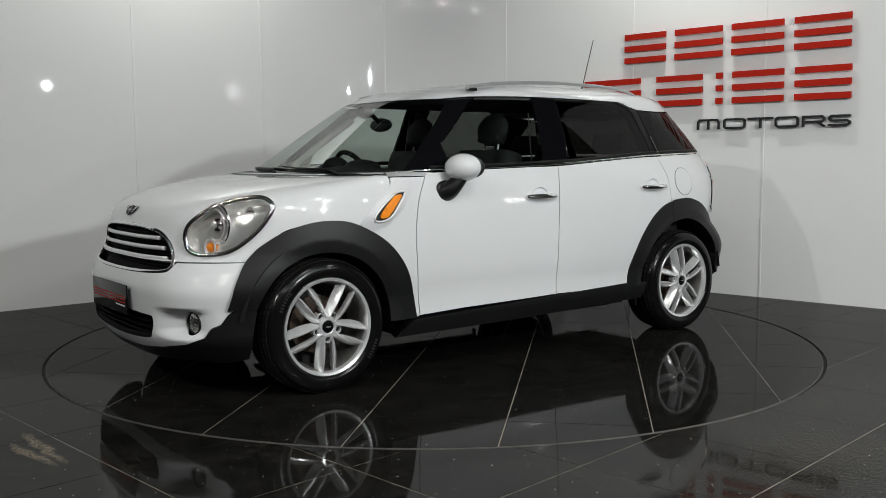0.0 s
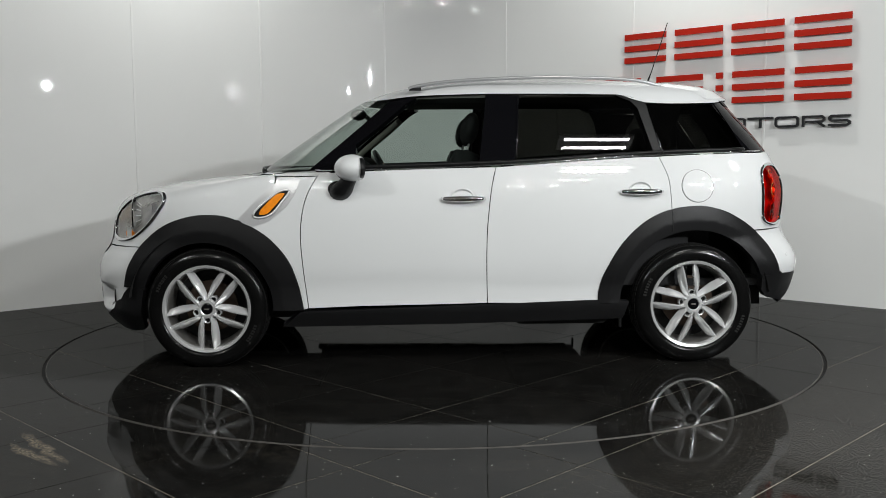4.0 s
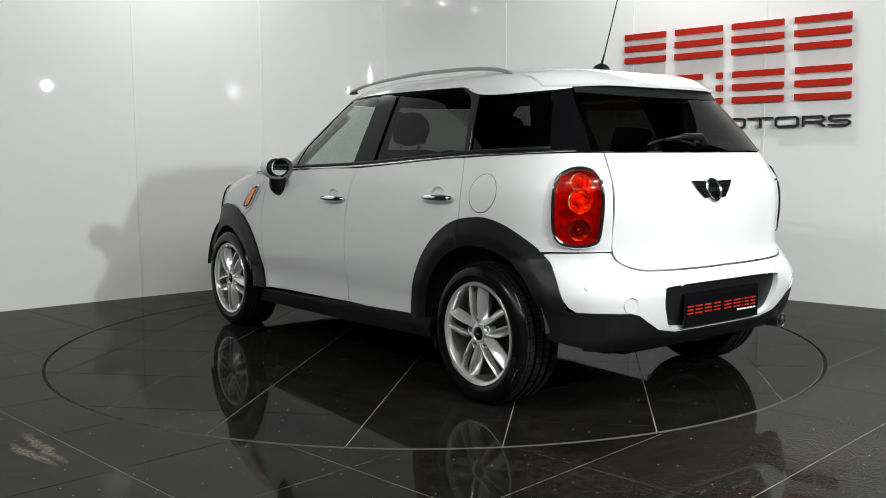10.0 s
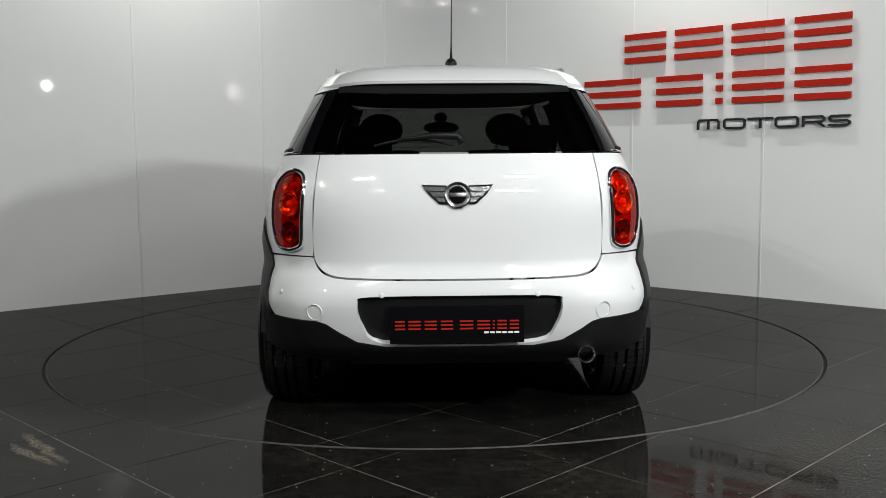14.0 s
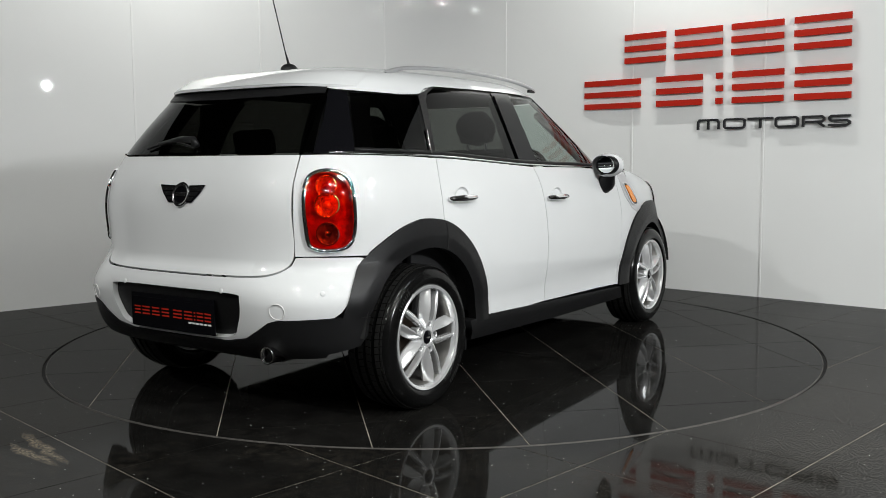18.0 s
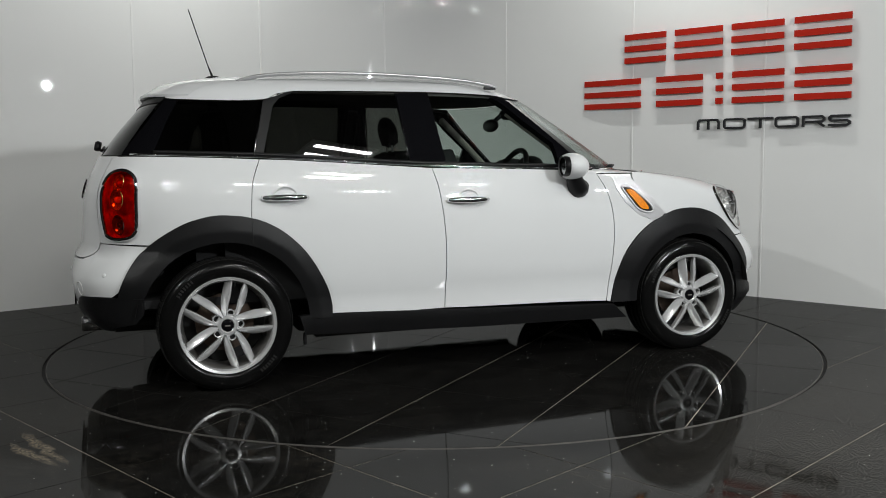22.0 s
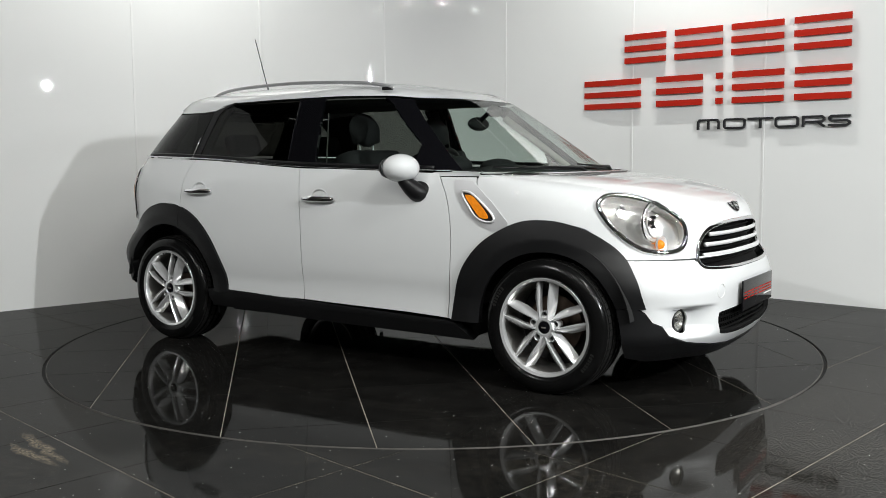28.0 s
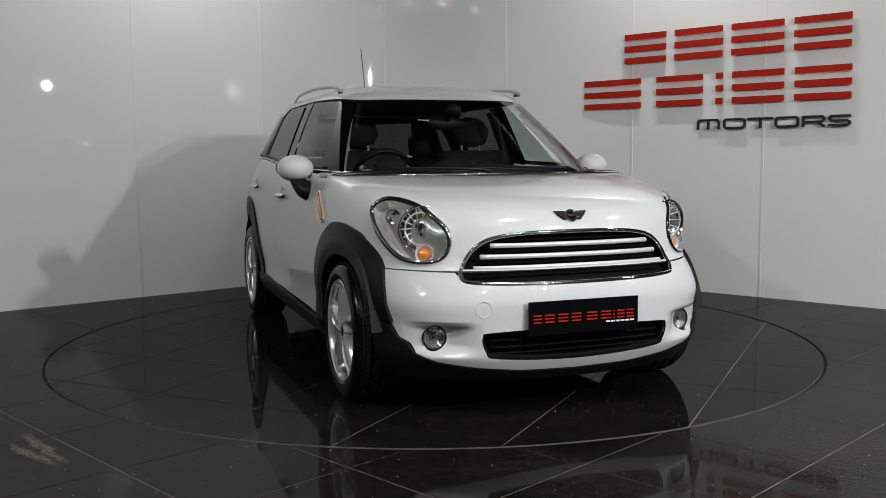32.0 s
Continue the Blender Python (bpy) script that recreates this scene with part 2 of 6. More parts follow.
# ---------------------------------------------------------------- mesh tools
def finish(bm, name, mat, smooth=True, normals=True):
    if normals:
        bmesh.ops.recalc_face_normals(bm, faces=bm.faces)
    me = bpy.data.meshes.new(name)
    bm.to_mesh(me)
    bm.free()
    me.materials.append(mat)
    if smooth:
        me.polygons.foreach_set("use_smooth", [True] * len(me.polygons))
    return me


def part(name, bm, mat, parent=None, label="", smooth=False, angle=35, normals=True):
    me = finish(bm, name, mat, smooth or angle is not None, normals)
    if not smooth and angle is not None:
        me.set_sharp_from_angle(angle=radians(angle))
    ob = new(name, me)
    if parent is not None:
        ob.parent = parent
    if label:
        ob["label"] = label
    return ob


def thing(name, label, category, group="", kind="", at=None):
    ob = new(name)
    ob.empty_display_size = 0.2
    if at is not None:
        ob.matrix_world = at
    return tagged(ob, label, category, group, kind)


def box(bm, c, s, rot=None, bevel=0.0):
    m = Matrix.Translation(c) @ (rot or Matrix.Identity(4)) @ Matrix.Diagonal((*s, 1))
    r = bmesh.ops.create_cube(bm, size=1, matrix=m)
    if bevel:
        es = list({e for v in r["verts"] for e in v.link_edges})
        bmesh.ops.bevel(bm, geom=es, offset=bevel, segments=2, profile=0.7, affect="EDGES")
    return bm


def prism(bm, outline, m, depth):
    """An outline in the local xy plane, raised by depth along z."""
    low = [bm.verts.new(m @ Vector((x, y, 0))) for x, y in outline]
    top = [bm.verts.new(m @ Vector((x, y, depth))) for x, y in outline]
    n = len(outline)
    bm.faces.new(low[::-1])
    bm.faces.new(top)
    for i in range(n):
        bm.faces.new((low[i], low[(i + 1) % n], top[(i + 1) % n], top[i]))
    return bm


def lathe(bm, profile, seg=48, m=None, close=False):
    """A profile of (radius, along) spun round the local z axis."""
    m = m or Matrix.Identity(4)
    rings = []
    for r, z in profile:
        rings.append([bm.verts.new(m @ Vector((r * math.cos(2 * math.pi * i / seg), r * math.sin(2 * math.pi * i / seg), z))) for i in range(seg)])
    pairs = list(zip(rings, rings[1:])) + ([(rings[-1], rings[0])] if close else [])
    for a, b in pairs:
        for i in range(seg):
            j = (i + 1) % seg
            bm.faces.new((a[i], a[j], b[j], b[i]))
    return bm


def cap(bm, ring_r, z, seg=48, m=None):
    m = m or Matrix.Identity(4)
    bm.faces.new([bm.verts.new(m @ Vector((ring_r * math.cos(2 * math.pi * i / seg), ring_r * math.sin(2 * math.pi * i / seg), z))) for i in range(seg)])
    return bm


def tube(bm, path, radius, seg=10, closed=False, flat=1.0):
    """A round bar along a path; radius may be a list."""
    pts = [Vector(p) for p in path]
    n = len(pts)
    rad = radius if isinstance(radius, (list, tuple)) else [radius] * n
    rings = []
    for i, p in enumerate(pts):
        a = pts[(i - 1) % n] if (closed or i) else p
        b = pts[(i + 1) % n] if (closed or i < n - 1) else p
        d = (b - a).normalized()
        up = Vector((0, 0, 1)) if abs(d.z) < 0.95 else Vector((1, 0, 0))
        s = d.cross(up).normalized()
        u = s.cross(d)
        rings.append([bm.verts.new(p + rad[i] * (math.cos(2 * math.pi * k / seg) * s + flat * math.sin(2 * math.pi * k / seg) * u)) for k in range(seg)])
    for i in range(n if closed else n - 1):
        a, b = rings[i], rings[(i + 1) % n]
        for k in range(seg):
            j = (k + 1) % seg
            bm.faces.new((a[k], a[j], b[j], b[k]))
    if not closed:
        bm.faces.new(rings[0][::-1])
        bm.faces.new(rings[-1])
    return bm


def curve(points, n=24, closed=False):
    """A smooth line through points."""
    P = [Vector(p) for p in points]
    out = []
    m = len(P)
    for i in range(m if closed else m - 1):
        p0 = P[(i - 1) % m] if (closed or i) else P[0] * 2 - P[1]
        p1, p2 = P[i], P[(i + 1) % m]
        p3 = P[(i + 2) % m] if (closed or i + 2 < m) else P[-1] * 2 - P[-2]
        for k in range(n):
            t = k / n
            out.append(0.5 * (2 * p1 + (p2 - p0) * t + (2 * p0 - 5 * p1 + 4 * p2 - p3) * t * t + (3 * p1 - p0 - 3 * p2 + p3) * t ** 3))
    if not closed:
        out.append(P[-1])
    return out


def smoothed(table):
    """A smooth function through (x, value) pairs."""
    xs = np.array([a for a, b in table], float)
    ys = np.array([b for a, b in table], float)
    dl = np.diff(ys) / np.diff(xs)
    mm = np.empty(len(xs))
    mm[0], mm[-1] = dl[0], dl[-1]
    for i in range(1, len(xs) - 1):
        mm[i] = 0 if dl[i - 1] * dl[i] <= 0 else 2 / (1 / dl[i - 1] + 1 / dl[i])

    def f(x):
        x = min(max(x, xs[0]), xs[-1])
        i = min(max(int(np.searchsorted(xs, x)) - 1, 0), len(xs) - 2)
        h = xs[i + 1] - xs[i]
        t = (x - xs[i]) / h
        return float((2 * t ** 3 - 3 * t * t + 1) * ys[i] + (t ** 3 - 2 * t * t + t) * h * mm[i] + (3 * t * t - 2 * t ** 3) * ys[i + 1] + (t ** 3 - t * t) * h * mm[i + 1])

    return f


# ---------------------------------------------------------------- the hall
hall = thing("wall_hall", "plain dark grey walls of the wide hall behind the stage", "wall", kind="structure")
for c, s in (((0, -12.1, 2.4), (20.2, 0.2, 4.8)), ((-10.1, -3, 2.4), (0.2, 18, 4.8)), ((10.1, -3, 2.4), (0.2, 18, 4.8)), ((0, 6.1, 2.4), (20.2, 0.2, 4.8))):
    part("wall_panel", box(bmesh.new(), c, s), HALL, hall)
ceiling = part("ceiling", box(bmesh.new(), (0, -3, 4.9), (20.4, 18.4, 0.2)), HALL)
tagged(ceiling, "plain dark grey ceiling of the hall", "ceiling", kind="structure")

def ceiling_light(x, y):
    """A strip light: a shallow housing on two rods under the ceiling, over its tube."""
    cl = thing("ceiling_light", "long white strip light hung under the ceiling", "lamp", "strip lights under the ceiling", at=Matrix.Translation((x, y, 0)))
    part("housing", box(bmesh.new(), (0, 0, 4.345), (1.06, 0.16, 0.06), None, 0.012), STRIP, cl, "white metal housing")
    for d in (-0.4, 0.4):
        part("hanger_rod", tube(bmesh.new(), [(d, 0, 4.37), (d, 0, 4.805)], 0.006, 8), STEEL, cl, "thin steel rod")


for x, y in TUBES:
    ceiling_light(x, y)


def wall_fill(x, y, dx, dy):
    """An added deep trough, out of view, that brightens the wall beside it."""
    ww = thing("wall_fill", "added unseen trough light that brightens the wall panels", "lamp", "wall washers", at=Matrix.Translation((x, y, 4.26)) @ Matrix.Rotation(math.atan2(dy, dx) - math.pi / 2, 4, "Z"))
    tilt = Matrix.Rotation(radians(37), 4, "X")
    part("trough_back", box(bmesh.new(), tilt @ Vector((0, 0, 0.03)), (1.04, 0.14, 0.02), tilt, 0.004), STRIP, ww, "white metal trough back")
    for d in (-0.065, 0.065):
        part("trough_side", box(bmesh.new(), tilt @ Vector((0, d, 0.0)), (1.04, 0.012, 0.05), tilt, 0.003), STRIP, ww, "white metal trough side")
    for d in (-0.4, 0.4):
        part("hanger_rod", tube(bmesh.new(), [(d, 0, 0.02), (d, 0, 0.545)], 0.006, 8), STEEL, ww, "thin steel rod")


for x, y, dx, dy, power in WALL_FILLS:
    wall_fill(x, y, dx, dy)


def twin_light(x, y, turned, run):
    """A broad housing for two tubes side by side, on two rods."""
    cl = thing("ceiling_light", "broad white twin-tube light hung under the ceiling", "lamp", "twin lights under the ceiling", at=Matrix.Translation((x, y, 0)) @ Matrix.Rotation(radians(turned), 4, "Z"))
    part("housing", box(bmesh.new(), (0, 0, 4.345), (0.38, run + 0.1, 0.06), None, 0.012), STRIP, cl, "white metal housing")
    for d in (-0.25, 0.25):
        part("hanger_rod", tube(bmesh.new(), [(0, d, 4.37), (0, d, 4.805)], 0.006, 8), STEEL, cl, "thin steel rod")


for twin in TWINS:
    twin_light(*twin)


def wall_light(y, z0, z1):
    """A short upright tube on a slim white back plate, on the hall's side wall."""
    wl = thing("wall_light", "short upright white tube light on the hall wall", "lamp", "tube lights on the hall wall", at=Matrix.Translation((9.99, y, 0)))
    part("back_plate", box(bmesh.new(), (-0.01, 0, (z0 + z1) / 2), (0.02, 0.07, z1 - z0 + 0.06), None, 0.004), STRIP, wl, "white back plate")
    part("tube", tube(bmesh.new(), [(-0.045, 0, z0), (-0.045, 0, z1)], 0.012, 12), TUBE_GLOW, wl, "glowing white tube", smooth=True)


for y, z0, z1 in ((-2.41, 2.47, 2.60), (-2.52, 2.44, 2.66), (-2.66, 2.42, 2.74)):
    wall_light(y, z0, z1)


def foil_sheet(place, turn_z, w, h):
    """A crumpled foil strip hung from the ceiling on two wires."""
    fs = thing("foil_sheet", "crumpled silver foil strip hung under the ceiling", "foil", "foil strips under the ceiling", at=Matrix.Translation(place) @ Matrix.Rotation(radians(turn_z), 4, "Z"))
    bm = bmesh.new()
    nx, nz = 36, 14
    grid = []
    for i in range(nx + 1):
        col = []
        for k in range(nz + 1):
            u, v = (i / nx - 0.5) * w, (k / nz - 0.5) * h
            d = 0.030 * noise.noise(Vector((u * 7, v * 7, place[0]))) + 0.014 * noise.noise(Vector((u * 19, v * 19, place[1])))
            col.append(bm.verts.new((u, d, v + 0.02 * noise.noise(Vector((u * 5, 3.1, 0))))))
        grid.append(col)
    for a, b in zip(grid, grid[1:]):
        for k in range(nz):
            bm.faces.new((a[k], b[k], b[k + 1], a[k + 1]))
    part("sheet", bm, shader("foil", (0.86, 0.86, 0.85), 0.12, metal=1.0), fs, angle=12)
    for d in (-0.4, 0.4):
        part("wire", tube(bmesh.new(), [(d * w, 0, h * 0.45), (d * w, 0, 4.805 - place[2])], 0.003, 6), STEEL, fs, "thin steel wire")


foil_sheet((6.3, -4.85, 3.72), 57, 1.0, 0.42)
foil_sheet((-4.3, -5.7, 3.45), -42, 1.3, 0.34)

LEFT_A, LEFT_D = Vector((-2.378, 1.79, 0)), Vector((1, 0.823, 0)).normalized()
RIGHT_A, RIGHT_D = Vector((2.543, 1.506, 0)), Vector((1, -0.905, 0)).normalized()
BEND_L, BEND_M, BEND_R = Vector((-1.50, 2.5126, 0)), Vector((0.05, 3.788, 0)), Vector((1.69, 2.278, 0))
WALL_H = 3.6


def bend(t):
    return (1 - t) ** 2 * BEND_L + 2 * t * (1 - t) * BEND_M + t * t * BEND_R


def board(line, name, run, thick=0.06):
    """An upright wall board along a line on the floor."""
    bm = bmesh.new()
    n = len(line)
    cols = []
    for i, p in enumerate(line):
        d = (line[min(i + 1, n - 1)] - line[max(i - 1, 0)]).normalized()
        b = Vector((-d.y, d.x, 0)) * thick
        up = Vector((0, 0, WALL_H))
        cols.append([bm.verts.new(q) for q in (p, p + up, p + b + up, p + b)])
    for a, c in zip(cols, cols[1:]):
        for k in range(4):
            bm.faces.new((a[k], c[k], c[(k + 1) % 4], a[(k + 1) % 4]))
    bm.faces.new(cols[0])
    bm.faces.new(cols[-1])
    return part(name, bm, WALL, run, angle=30)


def strip(p, d, run):
    rot = Matrix.Rotation(math.atan2(d.y, d.x), 4, "Z")
    part("joint_strip", box(bmesh.new(), (p.x, p.y, WALL_H / 2), (0.016, 0.010, WALL_H), rot, 0.003), STRIP, run, "thin white joint strip")


def wall_run(name, label, lines, joints):
    run = thing(name, label, "wall", kind="structure")
    for line in lines:
        d0, d1 = (line[1] - line[0]).normalized(), (line[-1] - line[-2]).normalized()
        line = [line[0] + d0 * 0.003] + line[1:-1] + [line[-1] - d1 * 0.003]
        board(line, "panel", run)
    for p, d in joints:
        strip(p, d, run)
    return run


T1, T2 = 0.335, 0.685
left = [LEFT_A - LEFT_D * 1.17 * k for k in (3, 2, 1)] + [LEFT_A, BEND_L]
right = [BEND_R, RIGHT_A] + [RIGHT_A + RIGHT_D * 1.17 * k for k in (1, 2)]
wall_run("wall_left", "glossy white wall panels with thin joint strips", [[a, b] for a, b in zip(left, left[1:])], [(p, LEFT_D) for p in left[1:]])
wall_run("wall_middle", "glossy white curved wall panels behind the turning plate", [[bend(a + (b - a) * k / 12) for k in range(13)] for a, b in ((0, T1), (T1, T2), (T2, 1))], [(bend(t), bend(t + 0.01) - bend(t - 0.01)) for t in (T1, T2)])
wall_run("wall_right", "glossy white wall panels carrying the raised lettering", [[a, b] for a, b in zip(right, right[1:])], [(p, RIGHT_D) for p in right[:-1]])

# ---------------------------------------------------------------- floor
R_DISC = 2.239
floor = part("floor", box(bmesh.new(), (0, -3, -0.057), (20.4, 18.4, 0.09)), GROUT)
tagged(floor, "polished dark stone tiles with pale thin joints", "floor", kind="structure")


# bed of the joints, with a round opening for the turning plate
bm = bmesh.new()
hole, rim4 = [], []
for k in range(160):
    a = 2 * math.pi * k / 160
    c, q = math.cos(a), math.sin(a)
    reach = min(10.0 / max(abs(c), 1e-6), 9.0 / max(abs(q), 1e-6))
    hole.append(bm.verts.new(((R_DISC + 0.011) * c, (R_DISC + 0.011) * q, -0.0016)))
    rim4.append(bm.verts.new((reach * c, reach * q, -0.0016)))
for k in range(160):
    j = (k + 1) % 160
    bm.faces.new((hole[k], hole[j], rim4[j], rim4[k]))
part("joint_bed", bm, GROUT, floor, "pale joint bed")


def tile_outline(cx, cy, ang, half, radius, inside):
    """A square tile cut by the circle of the turning plate."""
    ca, sa = math.cos(ang), math.sin(ang)
    loop = []
    side = [(-half, -half), (half, -half), (half, half), (-half, half)]
    n = 24
    for i in range(4):
        (ax, ay), (bx, by) = side[i], side[(i + 1) % 4]
        for k in range(n):
            t = k / n
            x, y = ax + (bx - ax) * t, ay + (by - ay) * t
            loop.append((cx + x * ca - y * sa, cy + x * sa + y * ca))
    ok = [(math.hypot(x, y) < radius) == inside for x, y in loop]
    if all(ok):
        return [loop[i] for i in range(0, len(loop), n)]
    if not any(ok):
        return None
    out = []
    N = len(loop)
    for i in range(N):
        p, q = loop[i], loop[(i + 1) % N]
        if ok[i]:
            out.append(p)
        if ok[i] != ok[(i + 1) % N]:
            lo, hi = 0.0, 1.0
            for _ in range(20):
                md = (lo + hi) / 2
                r = math.hypot(p[0] + (q[0] - p[0]) * md, p[1] + (q[1] - p[1]) * md)
                if ((r < radius) == inside) == ok[i]:
                    lo = md
                else:
                    hi = md
            c = (p[0] + (q[0] - p[0]) * lo, p[1] + (q[1] - p[1]) * lo)
            out.append(c)
            if ok[i]:  # leaving: follow the circle to where the outline comes back
                j = (i + 1) % N
                while not ok[j]:
                    j = (j + 1) % N
                p2, q2 = loop[j - 1], loop[j]
                lo, hi = 0.0, 1.0
                for _ in range(20):
                    md = (lo + hi) / 2
                    r = math.hypot(p2[0] + (q2[0] - p2[0]) * md, p2[1] + (q2[1] - p2[1]) * md)
                    if ((r < radius) == inside):
                        hi = md
                    else:
                        lo = md
                e2 = (p2[0] + (q2[0] - p2[0]) * hi, p2[1] + (q2[1] - p2[1]) * hi)
                a0, a1 = math.atan2(c[1], c[0]), math.atan2(e2[1], e2[0])
                da = (a1 - a0 + math.pi) % (2 * math.pi) - math.pi
                for k in range(1, 8):
                    a = a0 + da * k / 8
                    out.append((radius * math.cos(a), radius * math.sin(a)))
    return out if len(out) > 2 else None
# ---------------------------------------------------------------- the car's surfaces
XF, XR = 0.90, -1.00
B_LOW = smoothed([(0.15, 0.79), (0.24, 0.823), (0.30, 0.8455), (0.36, 0.8448), (0.42, 0.8468), (0.48, 0.857), (0.55, 0.8645), (0.65, 0.868), (0.8, 0.862), (0.9, 0.85), (0.98, 0.832), (1.04, 0.808), (1.09, 0.785), (1.14, 0.76)])
F_LOW = smoothed([(0.15, 1.90), (0.22, 1.97), (0.3, 2.01), (0.4, 2.017), (0.5, 2.022), (0.57, 2.01), (0.62, 1.983), (0.68, 1.966), (0.76, 1.952), (0.82, 1.935), (0.87, 1.905), (0.91, 1.845), (0.94, 1.757), (0.97, 1.625), (0.99, 1.487), (1.01, 1.295), (1.025, 1.09), (1.05, 0.92)])
R_LOW = smoothed([(0.15, 1.75), (0.25, 1.85), (0.35, 1.957), (0.45, 1.989), (0.55, 2.002), (0.62, 1.982), (0.68, 1.95), (0.8, 1.94), (0.9, 1.93), (1.0, 1.905), (1.06, 1.88), (1.14, 1.84)])
N_FRONT = smoothed([(0.15, 3.3), (0.30, 3.6), (0.48, 3.6), (0.58, 3.25), (0.68, 2.85), (0.76, 2.8), (1.14, 2.8)])
N_REAR = smoothed([(0.15, 4.0), (0.30, 4.3), (0.50, 4.3), (0.60, 3.7), (0.68, 3.2), (0.76, 3.3), (0.88, 3.65), (1.0, 3.9), (1.14, 3.9)])


def egg(a, n):
    c, s = math.cos(a), math.sin(a)
    r = (abs(c) ** n + abs(s) ** n) ** (-1 / n)
    return r * c, r * s


def low(s, z):
    """The lower body. s: 0 front middle, 1 to 2 the flank, 3 rear middle; negative on the right side."""
    a, side = abs(s), (1 if s >= 0 else -1)
    b = B_LOW(z)
    if a <= 1:
        c, q = egg(a * math.pi / 2, N_FRONT(z))
        return Vector((XF + (F_LOW(z) - XF) * c, side * b * q, z))
    if a <= 2:
        return Vector((XF + (XR - XF) * (a - 1), side * b, z))
    q, c = egg((a - 2) * math.pi / 2, N_REAR(z))
    return Vector((XR - (R_LOW(z) + XR) * c, side * b * q, z))


def low_x(x, z):
    """s on the flank at x."""
    if x >= XF:
        c = min(max((x - XF) / (F_LOW(z) - XF), 0), 1)
        n = N_FRONT(z)
        return math.atan2(max(1 - c ** n, 0) ** (1 / n), c) / (math.pi / 2)
    if x >= XR:
        return 1 + (x - XF) / (XR - XF)
    c = min(max((XR - x) / (R_LOW(z) + XR), 0), 1)
    n = N_REAR(z)
    return 2 + math.atan2(c, max(1 - c ** n, 0) ** (1 / n)) / (math.pi / 2)


def low_y(y, z, rear=False):
    """s on the nose or the tail at y."""
    q = min(abs(y) / B_LOW(z), 1)
    n = N_REAR(z) if rear else N_FRONT(z)
    c = (1 - q ** n) ** (1 / n)
    a = math.atan2(q, c) / (math.pi / 2)
    return math.copysign(3 - a if rear else a, y)


B_TOP = smoothed([(z, 0.79 - 0.37 * (z - 1.05) - 0.1 * (z - 1.05) ** 2) for z in (1.0, 1.04, 1.08, 1.12, 1.16, 1.2, 1.24, 1.28, 1.32, 1.36, 1.40)] + [(1.443, 0.625), (1.4765, 0.592), (1.505, 0.54), (1.528, 0.455), (1.545, 0.33), (1.556, 0.14)])
F_TOP = smoothed([(1.0, 1.13), (1.05, 1.07), (1.15, 0.93), (1.25, 0.785), (1.35, 0.635), (1.42, 0.525), (1.454, 0.45), (1.488, 0.345), (1.516, 0.20), (1.539, 0.02), (1.556, -0.25)])
R_TOP = smoothed([(1.0, 1.90), (1.08, 1.865), (1.13, 1.835), (1.25, 1.745), (1.36, 1.65), (1.42, 1.60), (1.454, 1.58), (1.488, 1.525), (1.516, 1.41), (1.539, 1.15), (1.556, 0.6)])
N_TF, N_TR = 3.0, 4.0


def top_ends(z):
    f, r = F_TOP(z), R_TOP(z)
    return f, r, max(f - 0.92, -0.25 - (1.556 - z)), min(-r + 0.8, -0.3 + 0 * z)


def top(s, z):
    """The cabin: windows, pillars and roof."""
    a, side = abs(s), (1 if s >= 0 else -1)
    b = B_TOP(z)
    f, r, xf, xr = top_ends(z)
    if a <= 1:
        c, q = egg(a * math.pi / 2, N_TF)
        return Vector((xf + (f - xf) * c, side * b * q, z))
    if a <= 2:
        return Vector((xf + (xr - xf) * (a - 1), side * b, z))
    q, c = egg((a - 2) * math.pi / 2, N_TR)
    return Vector((xr - (r + xr) * c, side * b * q, z))


def top_x(x, z):
    f, r, xf, xr = top_ends(z)
    if x >= xf:
        c = min(max((x - xf) / (f - xf), 0), 1)
        return math.atan2(max(1 - c ** N_TF, 0) ** (1 / N_TF), c) / (math.pi / 2)
    if x >= xr:
        return 1 + (x - xf) / (xr - xf)
    c = min(max((xr - x) / (r + xr), 0), 1)
    return 2 + math.atan2(c, max(1 - c ** N_TR, 0) ** (1 / N_TR)) / (math.pi / 2)


def top_y(y, z, rear=False):
    q = min(abs(y) / B_TOP(z), 1)
    n = N_TR if rear else N_TF
    c = (1 - q ** n) ** (1 / n)
    a = math.atan2(q, c) / (math.pi / 2)
    return math.copysign(3 - a if rear else a, y)
# ---------------------------------------------------------------- laying parts on the surfaces
def X(x, z):
    return (low_x(x, z), z)


def Yf(y, z):
    return (low_y(y, z), z)


def Yr(y, z):
    return (low_y(y, z, True), z)


def TX(x, z):
    return (top_x(x, z), z)


def TYf(y, z):
    return (top_y(y, z), z)


def TYr(y, z):
    return (top_y(y, z, True), z)


def facing(fn, s, z):
    e = 0.004
    n = (fn(s + e, z) - fn(s - e, z)).cross(fn(s, z + e) - fn(s, z - e)).normalized()
    p = fn(s, z)
    ref = p - Vector((min(max(p.x, -1.2), 1.2), 0, 0.55))
    return n if n.dot(ref) > 0 else -n


def inside(poly, pts):
    px, py = pts[:, 0], pts[:, 1]
    hit = np.zeros(len(pts), bool)
    n = len(poly)
    for i in range(n):
        (ax, ay), (bx, by) = poly[i], poly[(i + 1) % n]
        if ay == by:
            continue
        hit ^= ((ay > py) != (by > py)) & (px < (bx - ax) * (py - ay) / (by - ay) + ax)
    return hit


METRE = 1.5  # metres to a step of s, about


